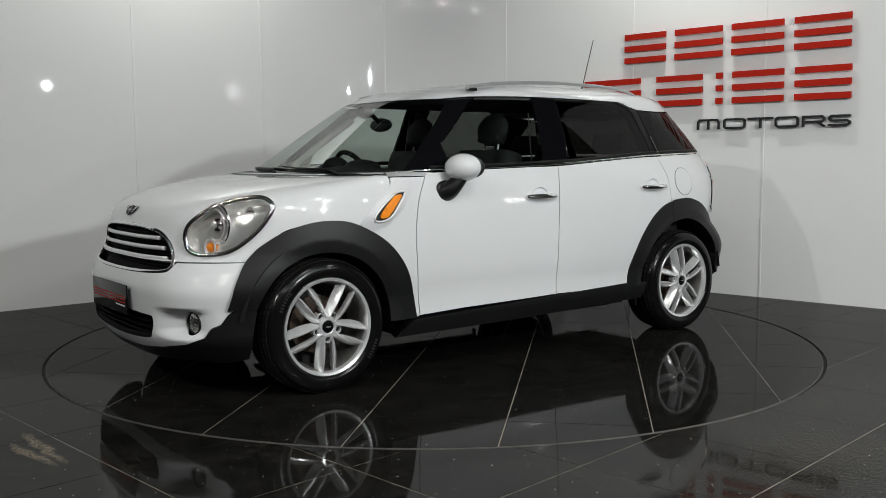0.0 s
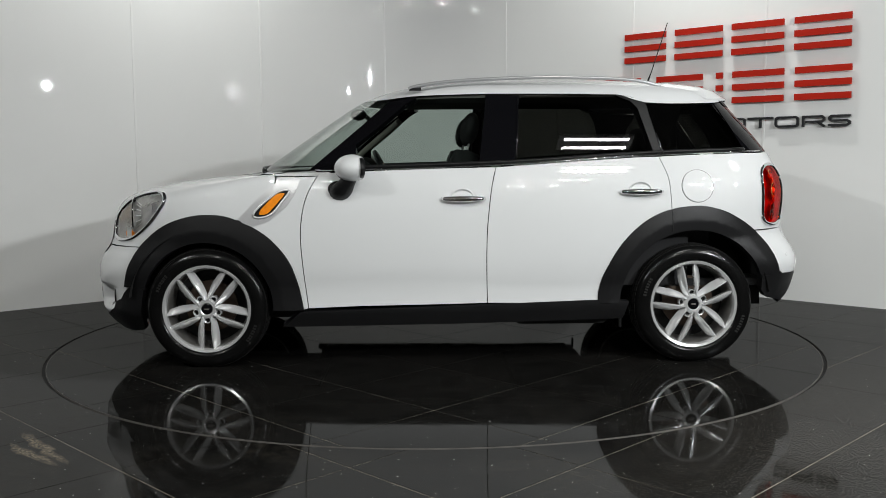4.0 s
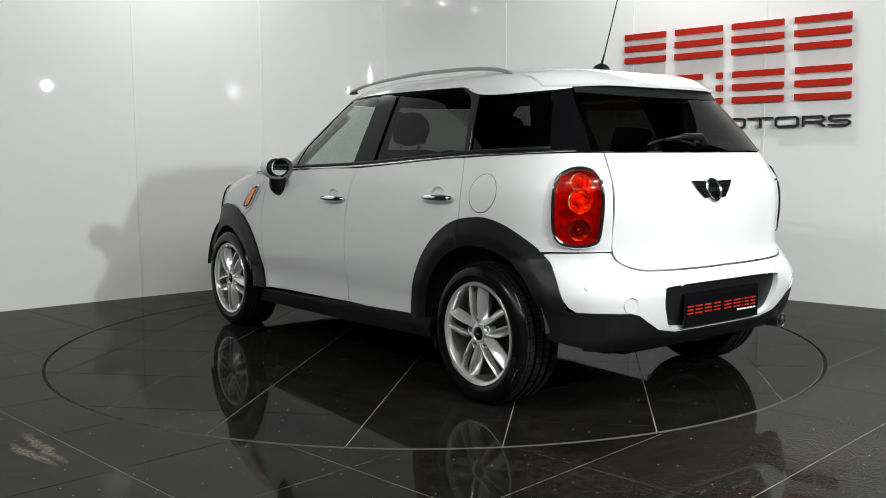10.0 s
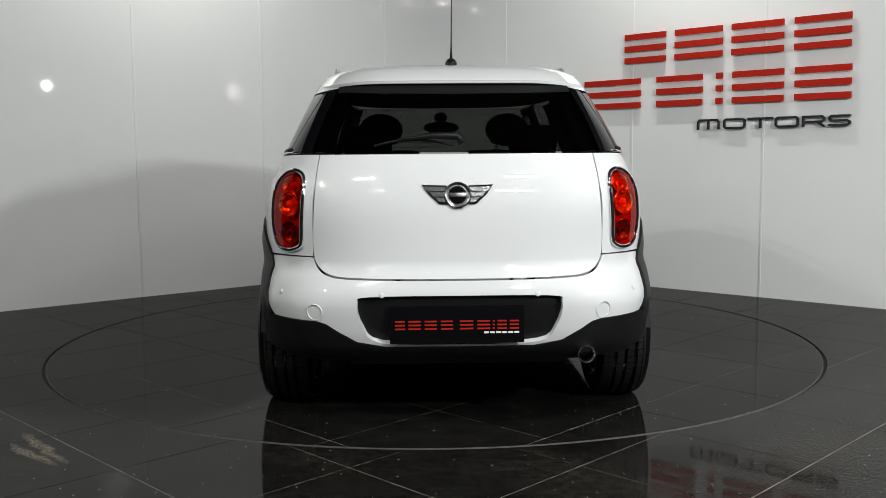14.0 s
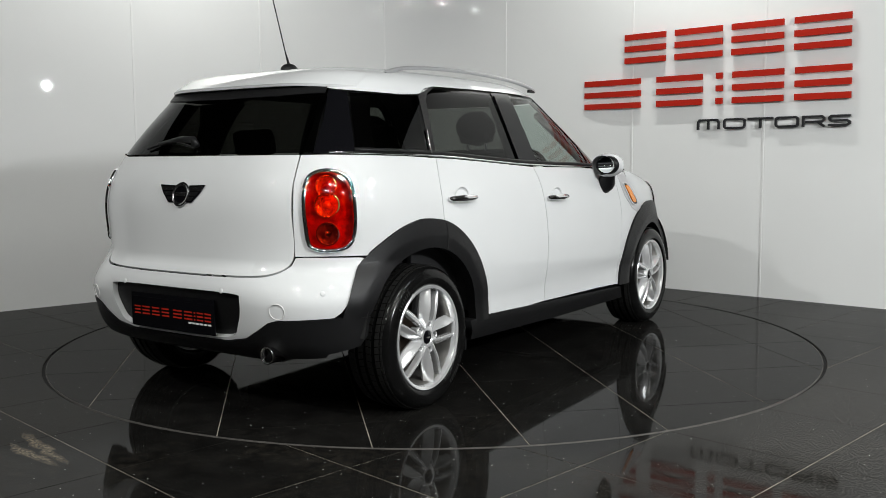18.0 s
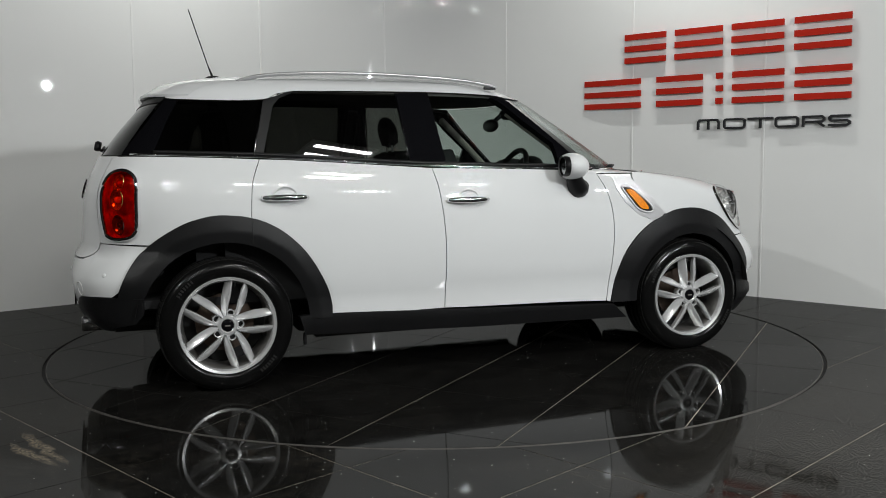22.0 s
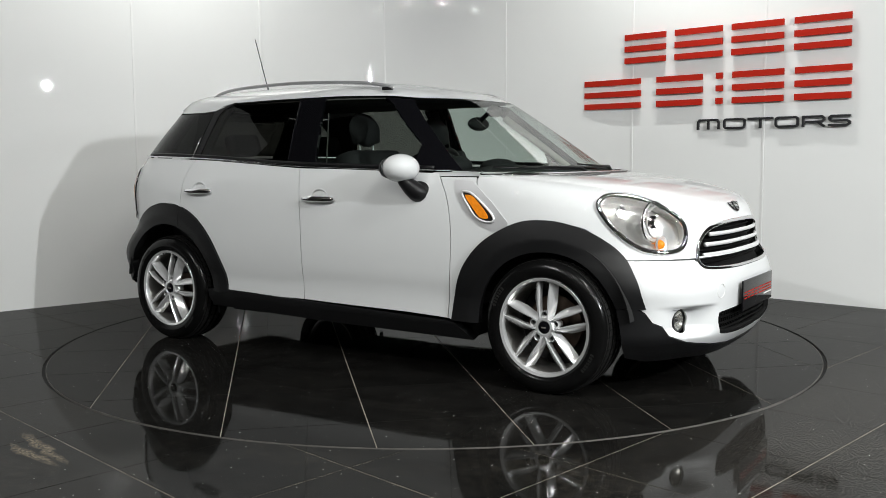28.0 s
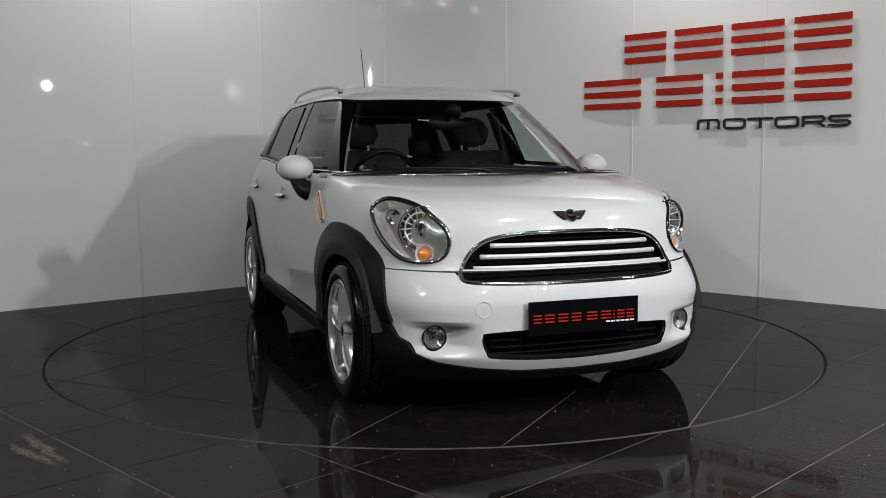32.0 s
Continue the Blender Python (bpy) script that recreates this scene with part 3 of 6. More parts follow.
def resample(loop, step):
    out = []
    n = len(loop)
    for i in range(n):
        (ax, ay), (bx, by) = loop[i], loop[(i + 1) % n]
        k = max(1, math.ceil(math.hypot(bx - ax, by - ay) / step))
        out += [(ax + (bx - ax) * j / k, ay + (by - ay) * j / k) for j in range(k)]
    return out


def shrink(loop, d):
    area2 = sum(a[0] * b[1] - b[0] * a[1] for a, b in zip(loop, loop[1:] + loop[:1]))
    sg = 1 if area2 > 0 else -1
    out = []
    n = len(loop)
    for i in range(n):
        a, p, b = Vector(loop[i - 1]), Vector(loop[i]), Vector(loop[(i + 1) % n])
        d1, d2 = (p - a).normalized(), (b - p).normalized()
        n1, n2 = Vector((-d1.y, d1.x)), Vector((-d2.y, d2.x))
        m = n1 + n2
        m = m.normalized() if m.length > 1e-6 else n1
        k = d / max(m.dot(n1), 0.4)
        out.append((p.x + sg * m.x * k, p.y + sg * m.y * k))
    return out


from mathutils.geometry import delaunay_2d_cdt


def sheet(outline, fn, side=1, holes=(), gap=0.0019, step=0.05, depth=0.02, out=0.0, bm=None):
    """A sheet laid on a surface within an outline of (s, z), with its rim turned in."""
    bm = bm or bmesh.new()
    loop = resample(shrink([(s * METRE, z) for s, z in outline], gap), step)
    rings = [loop] + [resample(shrink([(s * METRE, z) for s, z in h], -0.001), step) for h in holes]
    arr = np.array(loop)
    lo, hi = arr.min(0), arr.max(0)
    gx, gy = np.arange(lo[0] + step / 2, hi[0], step), np.arange(lo[1] + step / 2, hi[1], step * 0.87)
    grid = np.array([(x + (j % 2) * step / 2, y) for j, y in enumerate(gy) for x in gx]).reshape(-1, 2)
    keep = inside(rings[0], grid) if len(grid) else np.zeros(0, bool)
    for h in rings[1:]:
        keep &= ~inside(h, grid)
    edge = np.array([p for r in rings for p in r])
    if len(grid):
        grid = grid[keep]
    if len(grid):
        far = np.array([np.min(np.hypot(edge[:, 0] - x, edge[:, 1] - y)) for x, y in grid]) > step * 0.45
        grid = grid[far]
    pts, edges = [], []
    for r in rings:
        b = len(pts)
        pts += [Vector(p) for p in r]
        edges += [(b + i, b + (i + 1) % len(r)) for i in range(len(r))]
    pts += [Vector(p) for p in grid]
    co, _, faces, _, _, _ = delaunay_2d_cdt(pts, edges, [], 0, 1e-6)
    cen = np.array([sum((co[i] for i in f), Vector((0, 0))) / len(f) for f in faces])
    good = inside(rings[0], cen)
    for h in rings[1:]:
        good &= ~inside(h, cen)
    place, nrm = [], []
    for c in co:
        s = side * c.x / METRE
        n = facing(fn, s, c.y)
        nrm.append(n)
        place.append(fn(s, c.y) + n * out)
    layer = bm.verts.layers.float_vector.get("facing") or bm.verts.layers.float_vector.new("facing")
    vs = [bm.verts.new(p) for p in place]
    for v, n in zip(vs, nrm):
        v[layer] = n
    count = {}
    for f, g in zip(faces, good):
        if not g:
            continue
        t = [vs[i] for i in f]
        fn3 = (t[1].co - t[0].co).cross(t[2].co - t[0].co)
        if fn3.dot(nrm[f[0]]) < 0:
            t.reverse()
            f = list(f)[::-1]
        bm.faces.new(t)
        for i in range(len(f)):
            a, b = f[i], f[(i + 1) % len(f)]
            if (b, a) in count:
                del count[(b, a)]
            else:
                count[(a, b)] = True
    if depth:
        upper, lower = {}, {}
        for a, b in count:
            for i in (a, b):
                if i not in upper:
                    upper[i] = bm.verts.new(place[i])
                    lower[i] = bm.verts.new(place[i] - nrm[i] * depth)
            bm.faces.new((upper[b], upper[a], lower[a], lower[b]))
    for v in [v for v in bm.verts if not v.link_faces]:
        bm.verts.remove(v)
    return bm


def lay(name, outline, fn, mat, parent, side=1, label="", **kw):
    ob = part(name, sheet(outline, fn, side, **kw), mat, parent, label, normals=False, angle=50)
    flat = [0.0] * (3 * len(ob.data.vertices))
    ob.data.attributes["facing"].data.foreach_get("vector", flat)
    ob.data.normals_split_custom_set_from_vertices([flat[i:i + 3] for i in range(0, len(flat), 3)])
    return ob


def spl(points, n=6):
    """A flat smooth line through points."""
    return [(p.x, p.y) for p in curve([(a, b, 0) for a, b in points], n)]


def ring_spl(points, n=6):
    return [(p.x, p.y) for p in curve([(a, b, 0) for a, b in points], n, True)]


def on(fn, loop, side=1, out=0.0):
    return [fn(side * s, z) + facing(fn, side * s, z) * out for s, z in loop]


car = thing("car", "white five-door crossover car with matt black plastic trim", "car")
HUB_Z = 0.316
BELT = smoothed([(-1.75, 1.125), (-1.13, 1.108), (-0.26, 1.06), (0.66, 1.035)])

# outlines on the left side, as (along, up)
SEAM_A = [(0.760, 0.312), (0.785, 0.55), (0.792, 0.74), (0.762, 0.90), (0.695, 1.03)]
SEAM_B = [(-0.192, 0.332), (-0.188, 0.57), (-0.194, 0.75), (-0.216, 0.94), (-0.242, 1.055)]
SEAM_C = [(-1.172, 0.80), (-1.168, 0.90), (-1.156, 1.0), (-1.116, 1.105)]
ARCH_F = [(1.752, 0.428), (1.738, 0.485), (1.712, 0.555), (1.645, 0.655), (1.538, 0.745), (1.412, 0.797), (1.285, 0.815), (1.15, 0.797), (0.982, 0.708), (0.872, 0.588), (0.818, 0.458), (0.786, 0.305)]
ARCH_R = [(-0.788, 0.325), (-0.790, 0.40), (-0.823, 0.50), (-0.909, 0.645), (-1.024, 0.757), (-1.157, 0.822), (-1.305, 0.841), (-1.40, 0.830), (-1.50, 0.795), (-1.625, 0.715), (-1.715, 0.615), (-1.768, 0.518), (-1.782, 0.465)]
ARCH_INNER = {"front_arch_trim": 0.352, "rear_arch_trim": 0.398}


def chain(points, conv):
    """Points of (along, up) filled in finely, then turned into (s, z)."""
    out = []
    for (ax, az), (bx, bz) in zip(points, points[1:]):
        k = max(1, math.ceil(math.hypot(bx - ax, bz - az) / 0.04))
        out += [conv(ax + (bx - ax) * i / k, az + (bz - az) * i / k) for i in range(k)]
    return out + [conv(*points[-1])]


def closed(points, conv):
    return chain(list(points) + [points[0]], conv)[:-1]


def xs(points, n=5):
    return [X(x, z) for x, z in spl(points, n)]


HEAD = ring_spl([X(*p) for p in ((1.851, 0.745), (1.835, 0.803), (1.787, 0.853), (1.690, 0.904), (1.580, 0.926), (1.535, 0.917), (1.523, 0.882), (1.562, 0.822), (1.622, 0.754), (1.702, 0.692), (1.765, 0.672), (1.818, 0.672), (1.846, 0.694))], 4)
GRILLE_HALF = [(0.0, 0.794), (0.15, 0.791), (0.262, 0.772), (0.318, 0.725), (0.348, 0.655), (0.352, 0.612), (0.318, 0.594), (0.15, 0.586), (0.0, 0.584)]
GRILLE = spl(GRILLE_HALF, 4)[:-1] + [(-s, z) for s, z in spl(GRILLE_HALF, 4)[::-1]][:-1]
TAIL = ring_spl([(2.44, 0.98), (2.462, 1.036), (2.505, 1.055), (2.548, 1.03), (2.562, 0.95), (2.556, 0.78), (2.538, 0.742), (2.495, 0.733), (2.452, 0.755), (2.438, 0.83)], 4)
INTAKE = ring_spl([(0.31, 0.375), (0.27, 0.392), (0.0, 0.40), (-0.27, 0.392), (-0.31, 0.375), (-0.30, 0.31), (-0.26, 0.278), (0.0, 0.258), (0.26, 0.278), (0.30, 0.31)], 4)
FOG = ring_spl([(0.442 + 0.031 * math.cos(a), 0.36 + 0.051 * math.sin(a)) for a in np.linspace(0, 2 * math.pi, 12, endpoint=False)], 2)

def flared(cx, crease=0.407):
    """The lower body, swelling out towards a wheel."""
    def fn(s, z):
        p = low(s, z)
        r = math.hypot(p.x - cx, z - HUB_Z)
        t = min(max((0.56 - r) / 0.215, 0), 1)
        return p + facing(low, s, z) * (0.005 + 0.019 * math.sin(t * math.pi / 2) - 0.22 * max(crease - r, 0))
    return fn


for side in (1, -1):
    bot = [(x, 0.318 + 0.012 * (0.752 - x) / 0.95) for x in (0.5, 0.25, 0.0)]
    belt = [(x, BELT(x)) for x in (-0.27, 0.0, 0.3, 0.66)]
    lay("front_door", [X(*p) for p in spl(SEAM_A, 6)[::-1]] + [X(*p) for p in bot] + xs(SEAM_B, 6) + [X(*p) for p in belt[1:3]], low, PAINT, car, side)
    arch = [p for p in spl(ARCH_R, 5) if p[0] > -1.172]
    lay("rear_door", [X(*p) for p in spl(SEAM_B, 6)] + [X(x, BELT(x)) for x in (-0.5, -0.8, -1.0)] + xs(SEAM_C, 5)[::-1] + [X(*p) for p in arch[::-1]] + [X(-0.5, 0.328)], low, PAINT, car, side)
    lay("front_wing", [X(0.92, 0.985), X(1.02, 0.895), X(1.125, 0.79)] + [X(*p) for p in spl(ARCH_F, 5) if p[0] < 1.115] + xs(SEAM_A, 6)[:-1] + [X(0.68, 1.012), X(0.80, 1.012), X(0.88, 1.0125), X(0.916, 1.012)], low, PAINT, car, side)
    lay("rear_quarter", xs(SEAM_C, 5) + [X(x, BELT(x)) for x in (-1.3, -1.5, -1.6)] + [Yr(0.64, 1.123), Yr(0.562, 1.122), Yr(0.577, 1.0), Yr(0.588, 0.85), Yr(0.588, 0.709), Yr(0.7, 0.708), Yr(0.77, 0.706), X(-1.62, 0.704)] + [X(*p) for p in spl(ARCH_R, 5)[::-1] if p[0] < -1.172 and p[1] > 0.70], low, PAINT, car, side, holes=[TAIL])
    # flared arch trims
    for name, arc, cx in (("front_arch_trim", ARCH_F, 1.2975), ("rear_arch_trim", ARCH_R, -1.2975)):
        oc = spl(arc, 6)
        # the inner edge ends level with the outer one
        ri = ARCH_INNER[name]
        a0, a1 = math.asin((oc[0][1] - HUB_Z) / ri), math.pi - math.asin((oc[-1][1] - HUB_Z) / ri)
        inner = [(cx + ri * math.cos(a1 + (a0 - a1) * i / 28), HUB_Z + ri * math.sin(a1 + (a0 - a1) * i / 28)) for i in range(29)]
        lay(name, [X(*p) for p in oc + inner], flared(cx, ri + 0.055), TRIM, car, side, "matt black plastic wheel arch trim", depth=0.05, gap=0.0, step=0.02)
    part("trim_seam", tube(bmesh.new(), on(flared(-1.2975, 0.453), [X(-1.172, z) for z in np.linspace(0.815, 0.70, 8)], side, 0.0008), 0.0022, 6), DARK, car, "dark joint across the rear arch trim")
    lay("sill", [X(0.80, 0.296), X(-0.19, 0.326), X(-0.5, 0.336), X(-0.82, 0.345), X(-0.95, 0.337), X(-0.92, 0.245), X(0.0, 0.222), X(0.90, 0.215)], low, TRIM, car, side, "matt black plastic sill", out=0.012, depth=0.06, gap=0.0)

# bonnet: a clamshell with cut-outs for lamps and grille, unrolled along its middle line
ZT = np.linspace(0.60, 1.03, 3000)
WT = np.concatenate([[0], np.cumsum(np.hypot(np.diff(ZT), np.diff([F_LOW(z) for z in ZT])))])


def unroll(s, z):
    return (s, float(np.interp(z, ZT, WT)))


def bonnet_fn(s, w):
    return low(s, float(np.interp(w, WT, ZT)))


S_DIAG = smoothed([(0.642, 0.60), (0.70, 0.66), (0.76, 0.78), (0.786, 0.861), (0.89, 0.925), (0.985, 0.975), (1.0, 0.97), (1.012, 0.955), (1.019, 0.93)])
half = [(0.31, 0.639), (low_x(1.655, 0.639), 0.639)]
half += [X(*p) for p in spl([(1.655, 0.645), (1.60, 0.70), (1.52, 0.752), (1.46, 0.782), (1.312, 0.808), (1.12, 0.785)], 6)]
half += [(S_DIAG(z), z) for z in np.linspace(0.80, 1.012, 16)]
half = [unroll(*p) for p in half]
back = [unroll(s, 1.019) for s in np.linspace(0.93, 0.0, 24)]
half += back
bo = [(s, w) for s, w in half if s > 0.0] + [unroll(0.0, 1.019)]
bo = bo + [(-s, w) for s, w in bo[::-1]][1:]
bonnet = lay("bonnet", bo, bonnet_fn, PAINT, car, holes=[[unroll(*p) for p in HEAD], [unroll(-s, z) for s, z in HEAD], [unroll(s, max(z, 0.648)) for s, z in GRILLE]], step=0.042, depth=0.02)

# bumpers
fb = [Yf(0.0, 0.580)] + [(s, z - 0.006) for s, z in spl(GRILLE_HALF, 4)[::-1] if z < 0.63][1:] + [Yf(0.52, 0.6355), Yf(0.66, 0.6375), X(1.655, 0.6385), X(1.665, 0.58), X(1.72, 0.425), X(1.748, 0.405), X(1.775, 0.362), X(1.815, 0.343), X(1.838, 0.30), Yf(0.60, 0.266), Yf(0.45, 0.24), Yf(0.25, 0.218), Yf(0.0, 0.21)]
fb = fb + [(-s, z) for s, z in fb[::-1]][1:-1]


def ease(t):
    t = min(max(t, 0), 1)
    return t * t * (3 - 2 * t)


def nose(s, z):
    """The front bumper, scooped round the fog lamps."""
    a = abs(s)
    d = 0.062 * ease((0.427 - z) / 0.012) * ease((z - 0.285) / 0.05) * ease((a - 0.30) / 0.12) * ease((0.53 - a) / 0.13)
    p = low(s, z)
    return p - (facing(low, s, z) * d if d > 0 else Vector((0, 0, 0)))


front_bumper = lay("front_bumper", fb, nose, PAINT, car, holes=[INTAKE, FOG, [(-s, z) for s, z in FOG]], depth=0.012, step=0.017)
lip = [X(1.632, 0.427), X(1.72, 0.427), X(1.748, 0.405), X(1.775, 0.362), X(1.815, 0.343), X(1.838, 0.30), Yf(0.60, 0.266), Yf(0.45, 0.24), Yf(0.25, 0.218), Yf(0.0, 0.21)]
lip_low = [Yf(0.0, 0.165), Yf(0.3, 0.17), Yf(0.5, 0.18), X(1.72, 0.185), X(1.645, 0.205), X(1.648, 0.262), X(1.648, 0.32), X(1.634, 0.41)]
front_lip = lip + [(-s, z) for s, z in lip[::-1]][1:] + [(-s, z) for s, z in lip_low[::-1]][:-1] + lip_low
lay("front_lip", front_lip, flared(1.2975, 0.0), TRIM, car, label="matt black plastic lower front lip", out=-0.0015, depth=0.03, gap=0.001, step=0.03)

GATE = spl([(0.561, 1.122), (0.576, 1.0), (0.586, 0.85), (0.589, 0.75), (0.581, 0.695), (0.555, 0.659), (0.512, 0.640), (0.44, 0.6315), (0.2, 0.6270), (0.0001, 0.6268)], 5)
rb_top = [X(-1.765, 0.515), X(-1.72, 0.59), X(-1.665, 0.66), X(-1.64, 0.698), Yr(0.77, 0.702), Yr(0.7, 0.705), Yr(0.62, 0.708), Yr(0.5895, 0.706)] + [Yr(y + (0.003 if z > 0.635 else 0), z - 0.0038) for y, z in GATE if z < 0.70]
rb_low = [Yr(0.0001, 0.352), Yr(0.3, 0.354), Yr(0.41, 0.374), Yr(0.49, 0.42), Yr(0.53, 0.447), Yr(0.57, 0.458), Yr(0.66, 0.462), X(-1.81, 0.466), X(-1.785, 0.485)]


def both(chain):
    """A chain from the left flank to the tail's middle, carried on to the right flank; s runs on past 3."""
    return chain + [(6 - s, z) for s, z in chain[::-1]][1:]


def tail_fn(s, z):
    """The lower body with s running on from 3 to 6 round the right side."""
    return low(s, z) if s <= 3 else low(-(6 - s), z)


rear_outline = both(rb_top) + both(rb_low[::-1])[::-1]
RECESS = [(s, z) for s, z in ring_spl([Yr(0.405, 0.535), Yr(0.355, 0.56), Yr(0.0001, 0.563), (6 - low_y(0.355, 0.56, True), 0.56), (6 - low_y(0.405, 0.535, True), 0.535), (6 - low_y(0.385, 0.44, True), 0.44), (6 - low_y(0.31, 0.372, True), 0.372), Yr(0.0001, 0.364), Yr(0.31, 0.372), Yr(0.385, 0.44)], 4)]
rear_bumper = lay("rear_bumper", rear_outline, tail_fn, PAINT, car, holes=[RECESS], depth=0.03)
lay("plate_recess", RECESS, tail_fn, TRIM, car, label="black plastic recess for the plate", out=-0.025, depth=0, gap=-0.01)
clad = both([X(-1.668, 0.385), X(-1.667, 0.466), X(-1.782, 0.468)] + rb_low[-2::-1]) + both([X(-1.70, 0.345), X(-1.80, 0.32), Yr(0.70, 0.305), Yr(0.62, 0.295), Yr(0.5, 0.285), Yr(0.3, 0.285), Yr(0.0001, 0.29)])[::-1]


def flared_tail(s, z):
    return flared(-1.2975)(s, z) if s <= 3 else flared(-1.2975)(-(6 - s), z)


lay("rear_cladding", clad, flared_tail, TRIM, car, label="matt black plastic lower rear cladding", out=-0.0015, depth=0.05, gap=0.001, step=0.035)
tg = both([Yr(y, z) for y, z in GATE])
tailgate = lay("tailgate", tg, tail_fn, PAINT, car)


# cabin glass and pillars
def top_tail(s, z):
    return top(s, z) if s <= 3 else top(-(6 - s), z)


for side in (1, -1):
    # windscreen pillar between screen and door window
    lay("windscreen_pillar", closed([(0.79, 1.022), (0.70, 1.095), (0.60, 1.18), (0.455, 1.305), (0.33, 1.42), (0.18, 1.436), (0.242, 1.40), (0.355, 1.30), (0.505, 1.18), (0.505, 1.06), (0.60, 1.042), (0.67, 1.034)], TX), top, GLOSSBLACK, car, side, "gloss black pillar", gap=0, depth=0.03)
    lay("front_side_window", closed([(0.51, 1.058), (0.51, 1.176), (0.36, 1.295), (0.247, 1.395), (0.19, 1.432), (0.0, 1.437), (-0.205, 1.44), (-0.19, 1.30), (-0.158, 1.065), (0.1, 1.055)], TX), top, GLASS, car, side, "clear green-tinted side window", gap=-0.004, depth=0, out=-0.004, step=0.025)
    lay("door_pillar", closed([(-0.2, 1.445), (-0.385, 1.442), (-0.365, 1.25), (-0.345, 1.075), (-0.153, 1.062), (-0.185, 1.30)], TX), top, GLOSSBLACK, car, side, "gloss black door pillar", gap=0, depth=0.02)
    lay("rear_side_window", closed([(-0.365, 1.437), (-0.7, 1.44), (-0.93, 1.435), (-1.0, 1.41), (-1.03, 1.37), (-1.07, 1.23), (-1.10, 1.11), (-0.7, 1.092), (-0.345, 1.076), (-0.355, 1.25)], TX), top, GLASS_DARK, car, side, "dark privacy glass side window", gap=-0.004, depth=0, out=-0.004, step=0.025)
    lay("rear_window_frame", closed([(-0.91, 1.447), (-1.0, 1.43), (-1.07, 1.395), (-1.105, 1.25), (-1.14, 1.11), (-1.098, 1.11), (-1.065, 1.23), (-1.025, 1.37), (-0.99, 1.408), (-0.93, 1.432)], TX), top, TRIM, car, side, "black window frame", gap=0, depth=0.02)
    lay("quarter_window", closed([(-1.075, 1.39), (-1.3, 1.388), (-1.47, 1.39), (-1.53, 1.28), (-1.60, 1.128), (-1.4, 1.12), (-1.145, 1.112), (-1.11, 1.25)], TX), top, GLASS_REAR, car, side, "dark wrap-around quarter glass", gap=0.001, depth=0.004, step=0.03)
    lay("tail_pillar", chain([(0.5, 1.405), (0.56, 1.27), (0.60, 1.128)], TYr) + chain([(-1.605, 1.128), (-1.535, 1.28), (-1.475, 1.395)], TX), top, GLOSSBLACK, car, side, "gloss black tail pillar", gap=0.001, depth=0.02)
scr = chain([(0.0, 1.425), (0.3, 1.425), (0.46, 1.422)], TYf) + chain([(0.34, 1.418), (0.46, 1.305), (0.605, 1.18), (0.705, 1.095), (0.80, 1.020)], TX) + chain([(0.5, 1.022), (0.25, 1.02), (0.0, 1.02)], TYf)
lay("windscreen", scr + [(-s, z) for s, z in scr[::-1]][1:-1], top, GLASS, car, label="clear green-tinted windscreen", gap=0, depth=0.004, step=0.03)
lay("rear_window", both([TYr(0.50, 1.41), TYr(0.3, 1.412), TYr(0.0001, 1.413)]) + both([TYr(0.60, 1.13), TYr(0.3, 1.128), TYr(0.0001, 1.128)])[::-1], top_tail, GLASS_REAR, car, label="dark privacy glass rear window", gap=0.001, depth=0.004, step=0.03)

heated = [o for o in car.children if o.name.startswith("rear_window") and "frame" not in o.name][0]
for k in range(13):
    z = 1.385 - 0.0195 * k
    w = 0.47 + 0.0065 * k
    part("heater_line", tube(bmesh.new(), [top(top_y(y, z, True), z) - facing(top, top_y(y, z, True), z) * 0.006 for y in np.linspace(-w, w, 24)], 0.0005, 5), HEATER, heated, "thin brown heating line")

# white shelf between each wing and the windscreen pillar
for side in (1, -1):
    bm = bmesh.new()
    shelf = []
    for x in np.linspace(0.64, 1.00, 19):
        p = low(side * low_x(x, 1.0115), 1.0115)
        q = top(side * top_x(x, 1.03), 1.03)
        shelf.append([bm.verts.new(p.lerp(q, t) + Vector((0, 0, 0.004 + 0.006 * math.sin(math.pi * t)))) for t in (0, 0.25, 0.5, 0.75, 1)])
    for a, b in zip(shelf, shelf[1:]):
        for i in range(4):
            bm.faces.new((a[i], a[i + 1], b[i + 1], b[i]))
    part("wing_shelf", bm, PAINT, car, "white wing top beside the windscreen", smooth=True)

# roof skin
bm = bmesh.new()
EDGE = smoothed([(0.0, 1.428), (0.45, 1.430), (0.6, 1.445), (0.9, 1.452), (1.6, 1.45), (2.1, 1.445), (2.2, 1.40), (2.3, 1.393), (2.5, 1.402), (2.6, 1.416), (3.0, 1.418)])
NS, NT = 150, 22
rows = []
for j in range(NT + 1):
    g = 1 - (1 - j / NT) ** 2.6
    row = []
    for i in range(NS * 2):
        s = (i - NS) * 3.0 / NS
        e = EDGE(abs(s))
        row.append(bm.verts.new(top(s, e + (1.5555 - e) * g)))
    rows.append(row)
for a, b in zip(rows, rows[1:]):
    for i in range(2 * NS):
        k = (i + 1) % (2 * NS)
        bm.faces.new((a[i], a[k], b[k], b[i]))
bm.faces.new(rows[-1])
ex = bmesh.ops.extrude_edge_only(bm, edges=[e for e in bm.edges if len(e.link_faces) == 1])
for v in [g for g in ex["geom"] if isinstance(g, bmesh.types.BMVert)]:
    v.co = Vector((v.co.x * 0.985, v.co.y * 0.975, v.co.z + 0.004))
part("roof", bm, PAINT, car, angle=50)


